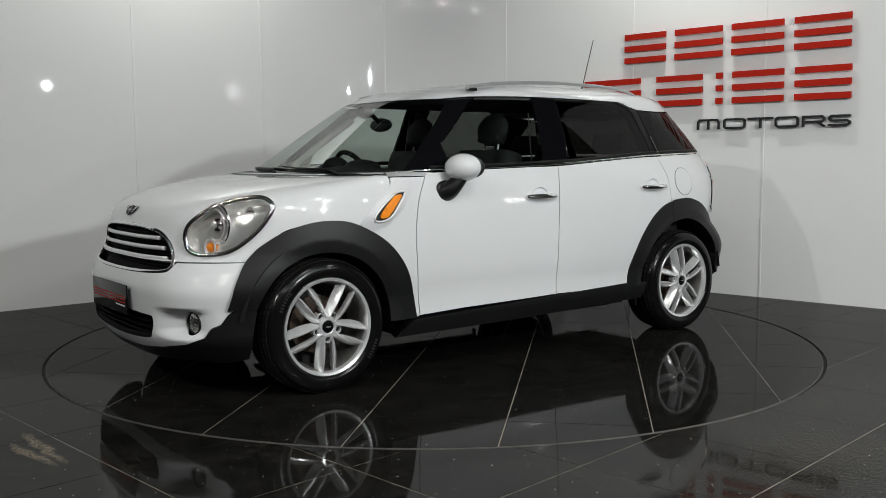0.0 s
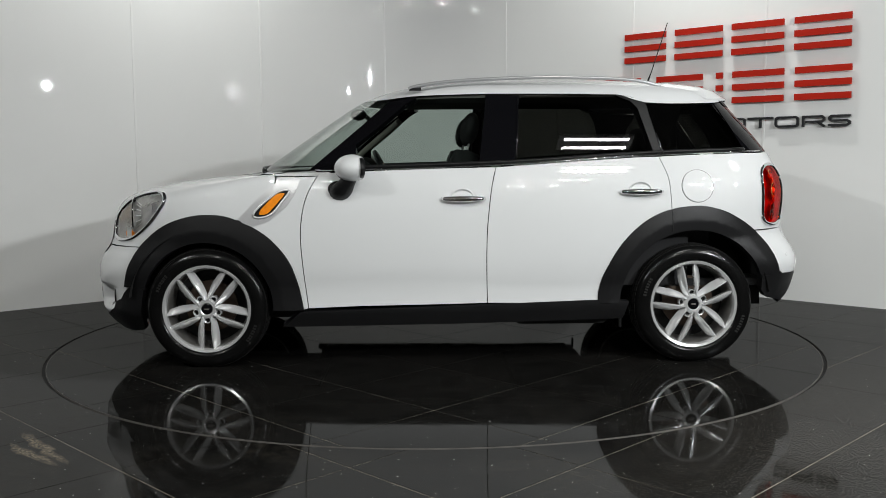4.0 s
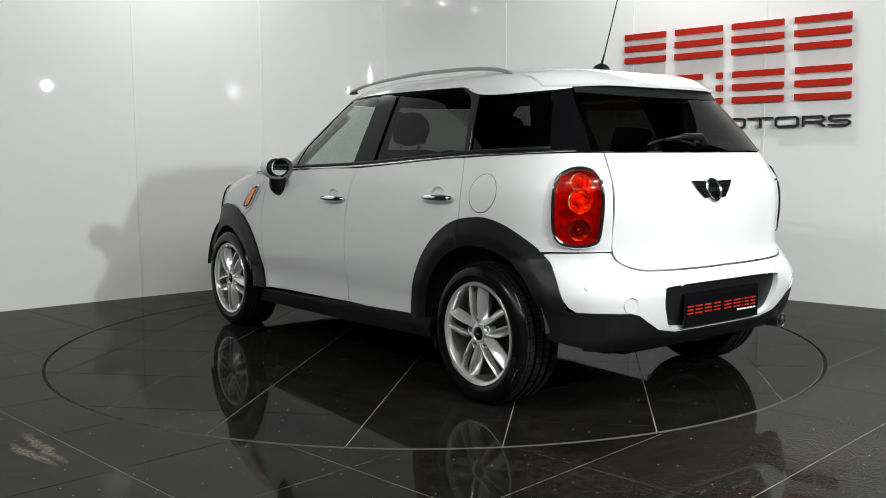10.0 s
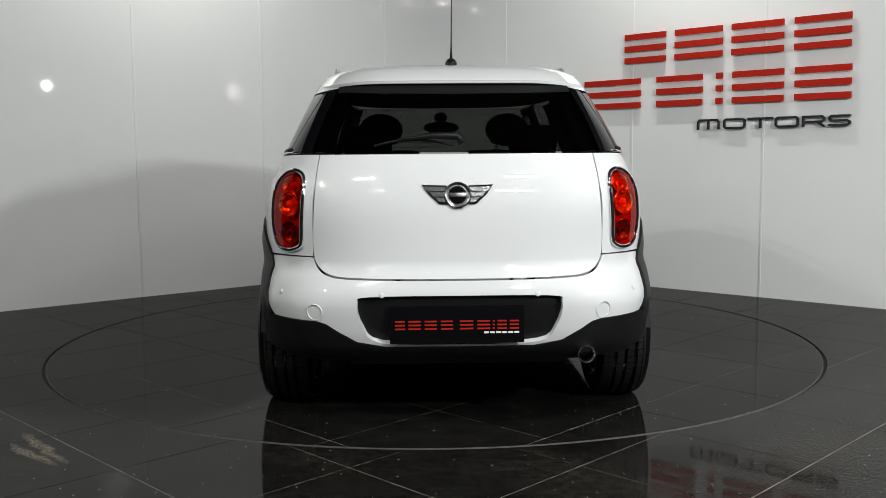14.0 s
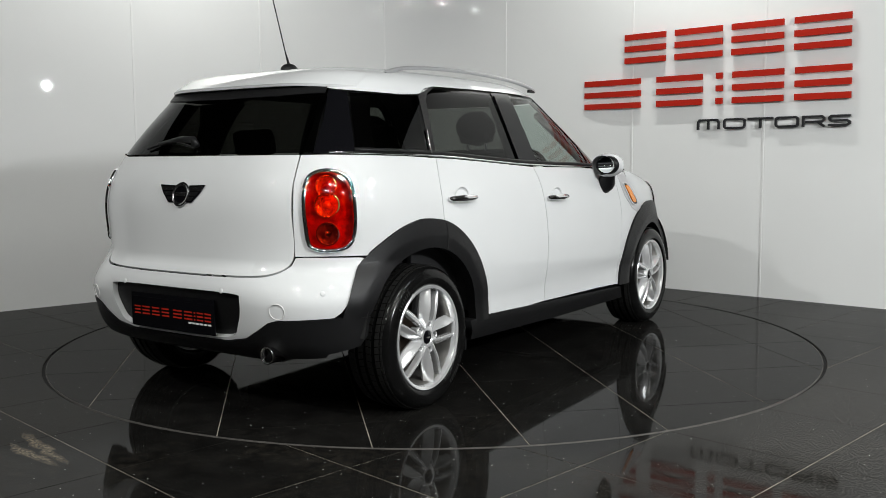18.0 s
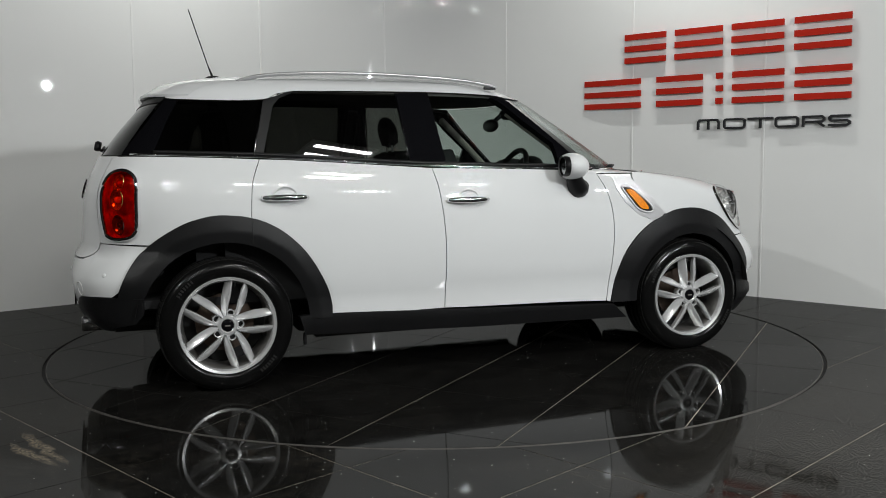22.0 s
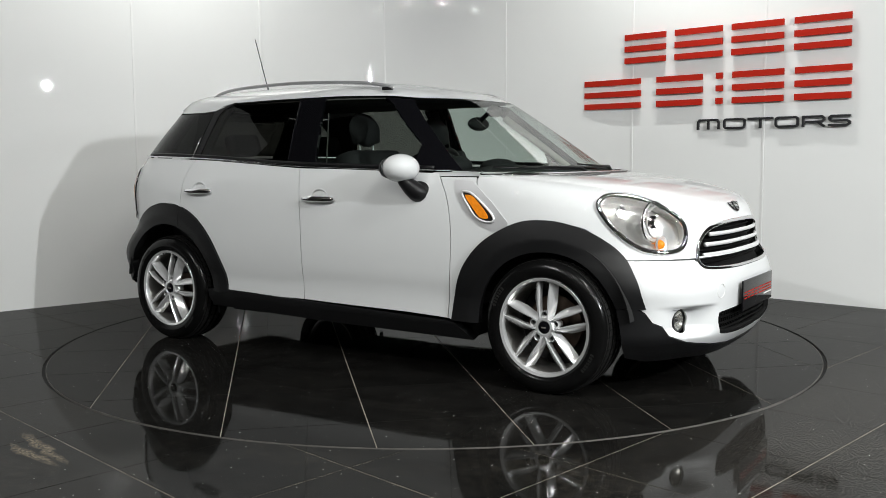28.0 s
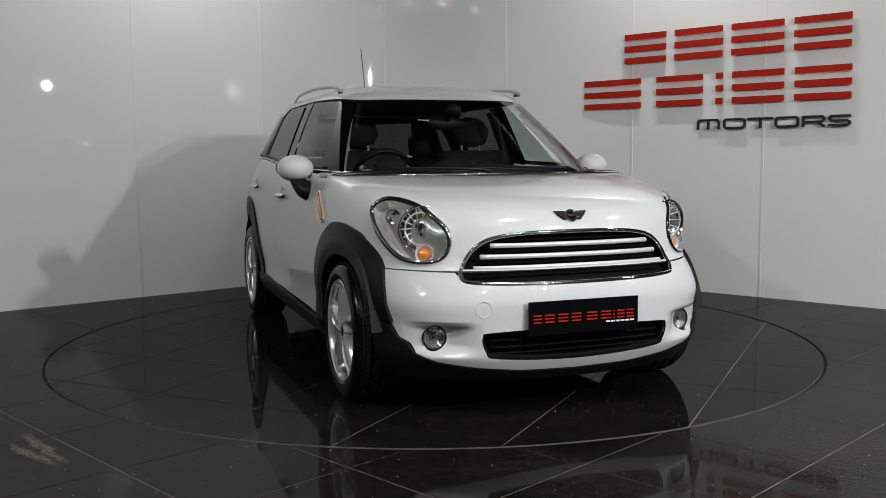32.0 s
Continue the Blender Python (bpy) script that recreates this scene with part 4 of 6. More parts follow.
# ---------------------------------------------------------------- wheels
SPOKE_IN = smoothed([(0.04, 0.0175), (0.08, 0.0185), (0.14, 0.0200), (0.18, 0.0225), (0.222, 0.0275)])
SPOKE_OUT = smoothed([(0.04, 0.031), (0.06, 0.043), (0.10, 0.054), (0.14, 0.0595), (0.18, 0.0595), (0.222, 0.054)])


def wheel(place, side, phase):
    w = new("wheel")
    w.parent = car
    w["label"] = "silver twin-spoke alloy wheel with a black tyre"
    w.matrix_basis = Matrix.Translation(place) @ Matrix.Rotation(radians(-90 * side), 4, "X") @ Matrix.Rotation(radians(phase), 4, "Z")
    # local z points outward
    tyre = [(0.222, -0.19), (0.235, -0.205), (0.285, -0.21), (0.308, -0.195), (0.318, -0.17), (0.3205, -0.146), (0.3145, -0.145), (0.3145, -0.137), (0.3212, -0.136), (0.3222, -0.104), (0.3155, -0.103), (0.3155, -0.093), (0.3222, -0.092), (0.3212, -0.058), (0.3145, -0.057), (0.3145, -0.049), (0.3205, -0.048), (0.318, -0.02), (0.308, 0.003), (0.295, 0.014), (0.27, 0.021), (0.25, 0.019), (0.236, 0.012), (0.231, 0.004), (0.228, -0.02)]
    bt = lathe(bmesh.new(), tyre, 96, close=True)
    part("tyre", bt, RUBBER, w, "black rubber tyre", angle=40)
    bm = bmesh.new()
    for k in range(64):
        a = 2 * math.pi * k / 64
        for z0, z1, tw in ((-0.192, -0.150, 0.018), (-0.132, -0.106, -0.014), (-0.090, -0.062, 0.014), (-0.044, -0.010, -0.018)):
            ro, ri = 0.3226, 0.312
            edge_drop = 0.007 if z0 < -0.19 or z1 > -0.02 else 0.0
            vs = []
            for r in (ri, ro):
                for da, zz in ((-0.043, z0), (0.043, z0), (0.043, z1), (-0.043, z1)):
                    drop = edge_drop if (zz == z0 and z0 < -0.19) or (zz == z1 and z1 > -0.02) else 0.0
                    an = a + da + (tw if zz == z1 else 0)
                    vs.append(bm.verts.new(((r - drop) * math.cos(an), (r - drop) * math.sin(an), zz)))
            for f in ((4, 5, 6, 7), (0, 1, 5, 4), (1, 2, 6, 5), (2, 3, 7, 6), (3, 0, 4, 7)):
                bm.faces.new([vs[i] for i in f])
    part("tread", bm, TREAD, w, "worn dark tread blocks", angle=20)
    bm = bmesh.new()
    rim = [(0.228, -0.02), (0.2340, 0.0), (0.2340, 0.011), (0.2315, 0.014), (0.2190, 0.010), (0.2165, 0.004), (0.212, -0.02), (0.206, -0.05), (0.198, -0.12), (0.212, -0.19), (0.228, -0.19)]
    lathe(bm, rim, 72, close=True)
    part("rim_barrel", lathe(bmesh.new(), [(0.212, -0.012), (0.2085, -0.02), (0.2035, -0.05), (0.1955, -0.12), (0.209, -0.188), (0.212, -0.188)], 64), BARREL, w, "dull grey rim barrel", angle=40)
    hub = [(0.030, 0.001), (0.034, 0.004), (0.046, 0.002), (0.052, -0.006), (0.056, -0.018), (0.058, -0.035), (0.05, -0.05), (0.03, -0.05)]
    lathe(bm, hub, 40, close=True)
    # five pairs of leaf-shaped spokes: straight beside the slot, bowed on the outside
    for k in range(5):
        a = 2 * math.pi * k / 5
        axis, tn = Vector((math.cos(a), math.sin(a), 0)), Vector((-math.sin(a), math.cos(a), 0))
        up = Vector((0, 0, 1))
        for h in (-1, 1):
            secs = []
            for t in np.linspace(0, 1, 14):
                r = 0.040 + 0.182 * t
                near, off = SPOKE_IN(r), SPOKE_OUT(r)
                zt = 0.004 + 0.008 * math.sin(math.pi * min(t * 1.1, 1)) - 0.006 * t
                wd = off - near
                line = ((near, -0.030), (near, -0.004), (near + 0.10 * wd, 0.0035), (near + 0.26 * wd, 0.003), (near + 0.55 * wd, -0.007), (near + 0.80 * wd, -0.020), (off, -0.034), (off - 0.1 * wd, -0.046), (near + 0.3 * wd, -0.050))
                secs.append([axis * r + tn * h * u + up * (zt + v) for u, v in line])
            vs = [[bm.verts.new(p) for p in s] for s in secs]
            for a1, b1 in zip(vs, vs[1:]):
                for i in range(9):
                    j = (i + 1) % 9
                    bm.faces.new((a1[i], a1[j], b1[j], b1[i]))
            bm.faces.new(vs[0])
            bm.faces.new(vs[-1])
        # collar round the bolt
        m = Matrix.Translation(axis * 0.060 + up * -0.012)
        lathe(bm, [(0.0125, -0.012), (0.0135, 0.010), (0.0165, 0.012), (0.0195, 0.006), (0.0200, -0.03)], 18, m)
    part("rim", bm, SILVER, w, "silver alloy rim", angle=20)
    bm = lathe(bmesh.new(), [(0.001, 0.006), (0.022, 0.006), (0.0285, 0.002), (0.029, -0.01)], 28)
    part("hub_cap", bm, GLOSSBLACK, w, "gloss black hub cap")
    part("hub_mark", box(bmesh.new(), (0, 0, 0.0065), (0.024, 0.007, 0.001), Matrix.Rotation(radians(-phase), 4, "Z"), 0.0004), STEEL, w, "small pale bar on the hub cap")
    part("tyre_valve", tube(bmesh.new(), [(0.208, 0.012, -0.012), (0.190, 0.011, -0.006)], [0.0045, 0.0035], 8), TRIM, w, "black tyre valve")
    for a0 in (0.9, 4.0):
        for k in range(7):
            a = a0 + 0.055 * k
            m = Matrix.Translation((0.272 * math.cos(a), 0.272 * math.sin(a), 0.0212)) @ Matrix.Rotation(a, 4, "Z")
            part("tyre_mark", box(bmesh.new(), m.translation, (0.018, 0.009, 0.0012), m.to_3x3().to_4x4()), TREAD, w, "raised bar of sidewall lettering")
    bm = lathe(bmesh.new(), [(0.03, -0.115), (0.14, -0.115), (0.14, -0.14), (0.03, -0.14)], 48, close=True)
    cap(bm, 0.05, -0.09, 24)
    part("wheel_back", cap(bmesh.new(), 0.205, -0.165, 40), DARK, w, "dark inner face")
    part("brake_disc", bm, DISC, w, "rust-tinged brake disc")
    for k in range(5):
        a = 2 * math.pi * k / 5
        m = Matrix.Translation((0.060 * math.cos(a), 0.060 * math.sin(a), -0.022))
        bm = lathe(bmesh.new(), [(0.0128, 0.0), (0.0085, 0.001), (0.0080, 0.008), (0.001, 0.009)], 12, m)
        part("bolt_well", bm, TRIM, w, "dark wheel bolt well")
    return w


for fx in (1.2975, -1.2975):
    for side in (1, -1):
        wheel(Vector((fx, side * 0.848, HUB_Z)), side, {(1, 1): 90, (1, -1): 90, (-1, 1): -82, (-1, -1): 75}[(1 if fx > 0 else -1, side)])
        # liner of the wheel well
        bm = bmesh.new()
        m = Matrix.Translation((fx, side * 0.83, HUB_Z)) @ Matrix.Rotation(radians(-90 * side), 4, "X")
        n = 30
        outer = [[bm.verts.new(m @ Vector((0.42 * math.cos(a), 0.42 * math.sin(a), zz))) for a in np.linspace(0.14, math.pi - 0.14, n)] for zz in (0.0, -0.36)]
        if side == 1:
            outer = [[bm.verts.new(m @ Vector((0.42 * math.cos(a), -0.42 * math.sin(a), zz))) for a in np.linspace(0.14, math.pi - 0.14, n)] for zz in (0.0, -0.36)]
        for i in range(n - 1):
            bm.faces.new((outer[0][i], outer[0][i + 1], outer[1][i + 1], outer[1][i]))
        bm.faces.new(outer[1])
        for v in [v for v in bm.verts if not v.link_faces]:
            bm.verts.remove(v)
        part("wheel_well", bm, DARK, car, "dark wheel well liner")
bm = box(bmesh.new(), (0, 0, 0.27), (1.7, 1.5, 0.12))
box(bm, (1.3, 0, 0.3), (1.1, 0.9, 0.2))
box(bm, (-1.3, 0, 0.33), (1.0, 0.9, 0.16))
box(bm, (-0.62, 0.12, 0.225), (0.50, 1.05, 0.10), None, 0.03)
box(bm, (-1.60, 0.10, 0.285), (0.24, 0.70, 0.12), None, 0.05)
tube(bm, [(-1.30, -0.66, 0.27), (-1.22, -0.3, 0.235), (-1.22, 0.3, 0.235), (-1.30, 0.66, 0.27)], 0.035, 10)
part("underbody", bm, DARK, car, "dark underbody")


# ---------------------------------------------------------------- the car's fittings
def ring_on(fn, loop, radius, side=1, out=0.0, seg=8, step=0.012):
    pts = resample([(s * METRE, z) for s, z in loop], step)
    return tube(bmesh.new(), [fn(side * u / METRE, z) + facing(fn, side * u / METRE, z) * out for u, z in pts], radius, seg, closed=True)


def strip_on(fn, line, radius, side=1, out=0.0, seg=8, flat=1.0):
    return tube(bmesh.new(), [fn(side * s, z) + facing(fn, side * s, z) * out for s, z in line], radius, seg, flat=flat)


def frame_at(p, n):
    """A pose at p whose z axis is n."""
    return Matrix.Translation(p) @ n.to_track_quat("Z", "Y").to_matrix().to_4x4()


def dome(bm, m, r, h, seg=32, rings=6):
    prof = [(max(r * math.sin(math.pi / 2 * (1 - i / rings)), 0.0005), h * math.cos(math.pi / 2 * (1 - i / rings))) for i in range(rings + 1)]
    return lathe(bm, prof, seg, m)


def ball(bm, c, s, rot=None, u=24, v=14):
    bmesh.ops.create_uvsphere(bm, u_segments=u, v_segments=v, radius=1, matrix=Matrix.Translation(c) @ (rot or Matrix.Identity(4)) @ Matrix.Diagonal((*s, 1)))
    return bm


def sub(name, bm, mat, parent, label="", **kw):
    return part(name, bm, mat, parent, label, **kw)


front_doors = [o for o in car.children if o.name.startswith("front_door")]
rear_doors = [o for o in car.children if o.name.startswith("rear_door")]
quarters = [o for o in car.children if o.name.startswith("rear_quarter")]
wings = [o for o in car.children if o.name.startswith("front_wing")]


LAMPBOWL = shader("lamp_bowl_silver", (0.90, 0.885, 0.86), 0.14, metal=0.72, bump=1.0, scale=24)
INTAKE_BLACK = shader("intake_black", (0.0035, 0.0035, 0.0035), 0.7, spec=0.1, vary=0.2)


FOGBOWL = shader("fog_silver", (0.80, 0.78, 0.72), 0.14, metal=0.85, bump=0.5, scale=60)
BADGE = shader("badge_chrome", (0.46, 0.46, 0.47), 0.18, metal=1.0)
SMOKE = shader("smoked_cell", (0.30, 0.16, 0.15), 0.15, metal=0.7, vary=0.5, vary_scale=40, bump=0.6, scale=60)
CELL = shader("lamp_cell", (0.95, 0.55, 0.16), 0.16, metal=0.75, vary=0.5, vary_scale=45, bump=0.8, scale=70)


# door handles: a chrome bar over a shallow dish
def handle(x0, x1, z, side, parent):
    xm = (x0 + x1) / 2
    p = low(side * low_x(xm, z), z)
    bm = bmesh.new()
    pts = []
    for i in range(15):
        t = i / 14
        x = x0 + (x1 - x0) * t
        bow = 0.026 * math.sin(math.pi * t) ** 0.45
        pts.append((x, p.y + side * (0.004 + bow), z))
    tube(bm, pts, [0.0095 + 0.0065 * math.sin(math.pi * i / 14) ** 0.6 for i in range(15)], 12, flat=1.0)
    sub("handle", bm, HANDLE, parent, "chrome bar handle", smooth=True)
    sub("handle_slit", tube(bmesh.new(), [(x, y + side * (0.0086 + 0.0062 * math.sin(math.pi * (i + 1) / 14) ** 0.6), zz - 0.003) for i, (x, y, zz) in enumerate(pts[1:-1])], 0.0028, 6), GLOSSBLACK, parent, "thin black line along the handle", smooth=True)
    bm = bmesh.new()
    dome(bm, Matrix.Translation((xm + 0.004, p.y + side * 0.0015, z + 0.002)) @ Matrix.Rotation(radians(-90 * side), 4, "X") @ Matrix.Diagonal((1.25, 1.05, 1, 1)), 0.046, -0.016)
    lathe(bm, [(0.046, 0.0), (0.049, 0.0016), (0.052, -0.001)], 32, Matrix.Translation((xm + 0.004, p.y + side * 0.0005, z + 0.002)) @ Matrix.Rotation(radians(-90 * side), 4, "X") @ Matrix.Diagonal((1.25, 1.05, 1, 1)))
    sub("handle_dish", bm, PAINT, parent, "shallow white handle dish", smooth=True)


for i, side in enumerate((1, -1)):
    handle(0.048, -0.178, 0.890, side, front_doors[i])
    handle(-0.898, -1.122, 0.920, side, rear_doors[i])
    # scuttle plate with amber repeater
    plate = [(0.90, 0.992), (1.015, 0.898), (1.112, 0.797), (1.10, 0.772), (1.045, 0.752), (0.955, 0.782), (0.862, 0.857), (0.812, 0.935), (0.795, 0.998)]
    lay("scuttle_plate", closed(plate, X), low, SCUTTLE, wings[i], side, "satin silver plate round the repeater", out=0.003, depth=0.004, gap=0)
    pit = ring_spl([(0.846, 0.930), (0.866, 0.942), (0.910, 0.936), (0.968, 0.898), (1.018, 0.856), (1.040, 0.826), (1.034, 0.805), (0.985, 0.797), (0.930, 0.816), (0.885, 0.872)], 3)
    slim = lambda loop, k: [(x - (1 - k) * q * 0.678, z - (1 - k) * q * 0.735) for x, z in loop for q in [(x - 0.938) * 0.678 + (z - 0.870) * 0.735]]
    pit = slim(pit, 0.80)
    sub("repeater_frame", ring_on(low, [X(*p) for p in pit], 0.0055, side, 0.006), SATIN, wings[i], "satin silver rim", smooth=True)
    lay("repeater_pit", closed(pit, X), low, TRIM, wings[i], side, "black slot", out=0.0045, depth=0.003, gap=0)
    amber = ring_spl([(0.871, 0.915), (0.884, 0.926), (0.920, 0.924), (0.960, 0.890), (0.996, 0.851), (1.008, 0.828), (1.002, 0.815), (0.966, 0.812), (0.944, 0.824), (0.905, 0.870)], 3)
    lay("repeater_lens", closed(slim(amber, 0.72), X), low, AMBER, wings[i], side, "amber side repeater lens", out=0.012, depth=0.010, gap=0, step=0.02)
    # door mirror
    base = sub("mirror_foot", bmesh.new(), TRIM, front_doors[i], "matt black mirror foot")
    bm = bmesh.new()
    path = [(0.585, side * 0.815, 0.925), (0.575, side * 0.845, 0.937), (0.55, side * 0.872, 0.968), (0.525, side * 0.890, 1.005), (0.515, side * 0.896, 1.03)]
    tube(bm, curve(path, 4), [0.060, 0.061, 0.061, 0.061, 0.060, 0.059, 0.057, 0.054, 0.051, 0.048, 0.046, 0.044, 0.042, 0.040, 0.038, 0.036, 0.035], 16, flat=0.8)
    ball(bm, (0.585, side * 0.822, 0.935), (0.078, 0.034, 0.056))
    bm.to_mesh(base.data)
    base.data.polygons.foreach_set("use_smooth", [True] * len(base.data.polygons))
    rot = Matrix.Rotation(radians(side * 12), 4, "Z")
    bm = ball(bmesh.new(), (0.515, side * 0.893, 1.056), (0.092, 0.098, 0.071), rot, 32, 20)
    bmesh.ops.bisect_plane(bm, geom=list(bm.verts) + list(bm.edges) + list(bm.faces), plane_co=(0.458, side * 0.893, 1.056), plane_no=rot @ Vector((-1, 0, 0)), clear_outer=True)
    sub("mirror_cap", bm, PAINT, front_doors[i], "rounded white mirror cap", smooth=True)
    bm = lathe(bmesh.new(), [(0.062, 0.0), (0.071, 0.004), (0.074, 0.014), (0.075, 0.026)], 40, Matrix.Translation((0.454, side * 0.905, 1.056)) @ rot @ Matrix.Rotation(radians(90), 4, "Y") @ Matrix.Diagonal((0.75, 1.05, 1, 1)))
    sub("mirror_rim", bm, TRIM, front_doors[i], "black mirror rim", smooth=True)
    bm = cap(bmesh.new(), 0.068, 0.006, 40, Matrix.Translation((0.454, side * 0.905, 1.056)) @ rot @ Matrix.Rotation(radians(90), 4, "Y") @ Matrix.Diagonal((0.75, 1.05, 1, 1)))
    sub("mirror_glass", bm, shader("mirror", (0.75, 0.78, 0.8), 0.02, metal=1.0), front_doors[i], "mirror glass")
    # shiny strip and rubber along the window sill
    line = [(top_x(x, BELT(x) + 0.004), BELT(x) + 0.004) for x in np.linspace(0.72, -1.70, 50)]
    sub("belt_strip", strip_on(top, line, 0.0045, side, 0.008), CHROME, car, "thin chrome window strip", smooth=True)
    line = [(top_x(x, BELT(x) + 0.02), BELT(x) + 0.02) for x in np.linspace(0.62, -1.60, 50)]
    sub("window_seal", strip_on(top, line, 0.010, side, 0.0), TRIM, car, "black rubber window seal", smooth=True)
    # bright edge at the rear of each door window
    sub("pillar_strip", strip_on(top, chain([(-0.375, 1.425), (-0.365, 1.25), (-0.352, 1.085)], TX), 0.004, side, 0.002), GLOSSBLACK, car, "gloss black pillar edge", smooth=True)
    sub("pillar_strip", strip_on(top, chain([(-1.115, 1.23), (-1.142, 1.115)], TX), 0.004, side, 0.006), CHROME, car, "thin chrome pillar edge", smooth=True)
    # roof rail
    rail = curve([(0.222, side * 0.555, 1.485), (0.20, side * 0.555, 1.494), (0.15, side * 0.556, 1.504), (0.035, side * 0.558, 1.520), (-0.148, side * 0.560, 1.533), (-0.452, side * 0.560, 1.544), (-0.694, side * 0.558, 1.543), (-0.90, side * 0.553, 1.537), (-1.03, side * 0.548, 1.527), (-1.11, side * 0.543, 1.514), (-1.165, side * 0.54, 1.498), (-1.19, side * 0.538, 1.484)], 6)
    rb = tube(bmesh.new(), rail, 0.0082, 12, flat=1.2)
    rr = sub("roof_rail", rb, shader("rail_grey", (0.45, 0.45, 0.46), 0.3, metal=0.5), car, "grey metal roof rail", smooth=True)
    for fx, fz, fy in ((0.185, 1.486, 0.555), (-1.150, 1.490, 0.541)):
        sub("rail_foot", box(bmesh.new(), (fx, side * fy, fz - 0.002), (0.07, 0.014, 0.018), None, 0.005), TRIM, rr, "black rail foot")
    # headlamp
    hc = (0.487, 0.80)
    c = low(side * hc[0], hc[1])
    n = facing(low, side * hc[0], hc[1])
    lamp = new("headlamp")
    lamp.parent = car
    lamp["label"] = "clear headlamp with chrome rim and amber bulb"
    sub("lamp_bowl", sheet(HEAD, low, side, out=-0.045, depth=-0.046, gap=0.001, step=0.03), LAMPBOWL, lamp, "silver reflector bowl", smooth=True, normals=False)
    sub("lamp_rim", ring_on(low, HEAD, 0.0125, side, 0.003, 10), CHROME, lamp, "chrome headlamp rim", smooth=True)
    lay("lamp_lens", [(hc[0] + (s - hc[0]) * 0.985, hc[1] + (z - hc[1]) * 0.985) for s, z in HEAD], low, LENS, lamp, side, "clear lens", out=0.008, depth=0, gap=0, step=0.03)
    fwd = (Vector((1, side * 0.22, 0.02))).normalized()
    k = frame_at(c - n * 0.075 + Vector((0.0, -side * 0.005, 0.02)), fwd)
    bm = lathe(bmesh.new(), [(0.02, 0.0), (0.055, 0.016), (0.084, 0.044), (0.096, 0.060), (0.099, 0.060), (0.099, 0.052)], 40, k)
    sub("reflector", bm, CHROME, lamp, "chrome main reflector", smooth=True)
    ringq = [k @ Vector((0.070 * math.cos(a), 0.070 * math.sin(a), 0.062)) for a in np.linspace(0, 2 * math.pi, 32, endpoint=False)]
    sub("reflector_ring", tube(bmesh.new(), ringq, 0.005, 8, closed=True), LAMPBOWL, lamp, "bright inner ring", smooth=True)
    bm = lathe(bmesh.new(), [(0.004, 0.055), (0.018, 0.05), (0.026, 0.035), (0.026, 0.0)], 24, k)
    sub("lamp_bulb_cap", bm, CHROME, lamp, "bright bulb shield", smooth=True)
    for q0 in (-1, 1):
        sub("bulb_slot", box(bmesh.new(), k @ Vector((0.0, q0 * 0.022, 0.050)), (0.012, 0.016, 0.026), k.to_3x3().to_4x4(), 0.004), TRIM, lamp, "dark slot beside the bulb")
    for j0 in range(14):
        a0 = 2 * math.pi * j0 / 14
        sub("reflector_facet", tube(bmesh.new(), [k @ Vector((r0 * math.cos(a0), r0 * math.sin(a0), h0)) for r0, h0 in ((0.030, 0.007), (0.056, 0.019), (0.082, 0.045))], [0.0015, 0.003, 0.002], 6), SATIN, lamp, smooth=True)
    k2 = frame_at(low(side * 0.462, 0.712) - facing(low, side * 0.462, 0.712) * 0.045, fwd)
    bm = lathe(bmesh.new(), [(0.012, 0.0), (0.03, 0.014), (0.038, 0.03), (0.04, 0.03)], 28, k2)
    sub("indicator_reflector", bm, SATIN, lamp, "small silver reflector", smooth=True)
    bm = ball(bmesh.new(), k2 @ Vector((0, 0, 0.016)), (0.024, 0.024, 0.022))
    sub("indicator_bulb", bm, AMBER, lamp, "amber indicator bulb", smooth=True)
    k3 = frame_at(low(side * 0.56, 0.87) - facing(low, side * 0.56, 0.87) * 0.045, fwd)
    sub("side_light", lathe(bmesh.new(), [(0.008, 0.0), (0.024, 0.01), (0.032, 0.026), (0.033, 0.024)], 24, k3), CHROME, lamp, "small side light reflector", smooth=True)
    # tail lamp
    tl = new("tail_lamp")
    tl.parent = car
    tl["label"] = "red tail lamp with chrome rim"
    tc = (2.5, 0.895)
    sub("tail_rim", ring_on(low, TAIL, 0.0095, side, 0.005, 10), CHROME, tl, "chrome tail lamp rim", smooth=True)
    sub("tail_bowl", sheet(TAIL, low, side, out=-0.03, depth=-0.032, gap=0.001, step=0.03), RED, tl, "red reflector bowl", smooth=True, normals=False)
    lay("tail_lens", TAIL, low, RED_LENS, tl, side, "red lens", out=0.009, depth=0, gap=0.002, step=0.03)
    for zc, r, mat, lab in ((1.0, 0.042, CELL, "bright stop light cell"), (0.92, 0.05, CELL, "bright indicator cell"), (0.80, 0.046, SMOKE, "smoked lower light cell")):
        sc = 2.502
        m = frame_at(low(side * sc, zc) - facing(low, side * sc, zc) * 0.026, (facing(low, side * sc, zc) + Vector((-0.5, 0, 0))).normalized())
        sub("light_cell", lathe(bmesh.new(), [(0.006, 0.0), (r * 0.6, 0.007), (r * 0.9, 0.018), (r, 0.024), (r * 1.06, 0.02)], 28, m), mat, tl, lab, smooth=True)
        sub("light_bulb", ball(bmesh.new(), m @ Vector((0, 0, 0.014)), (0.017, 0.017, 0.017), None, 16, 10), AMBER if zc == 0.92 else (CHROME if zc == 0.80 else RED), tl, "amber bulb" if zc == 0.92 else "bulb", smooth=True)
    # fog lamp in the scoop
    fg = new("fog_lamp")
    fg.parent = car
    fg["label"] = "round clear fog lamp in the bumper"
    p = nose(side * 0.442, 0.36)
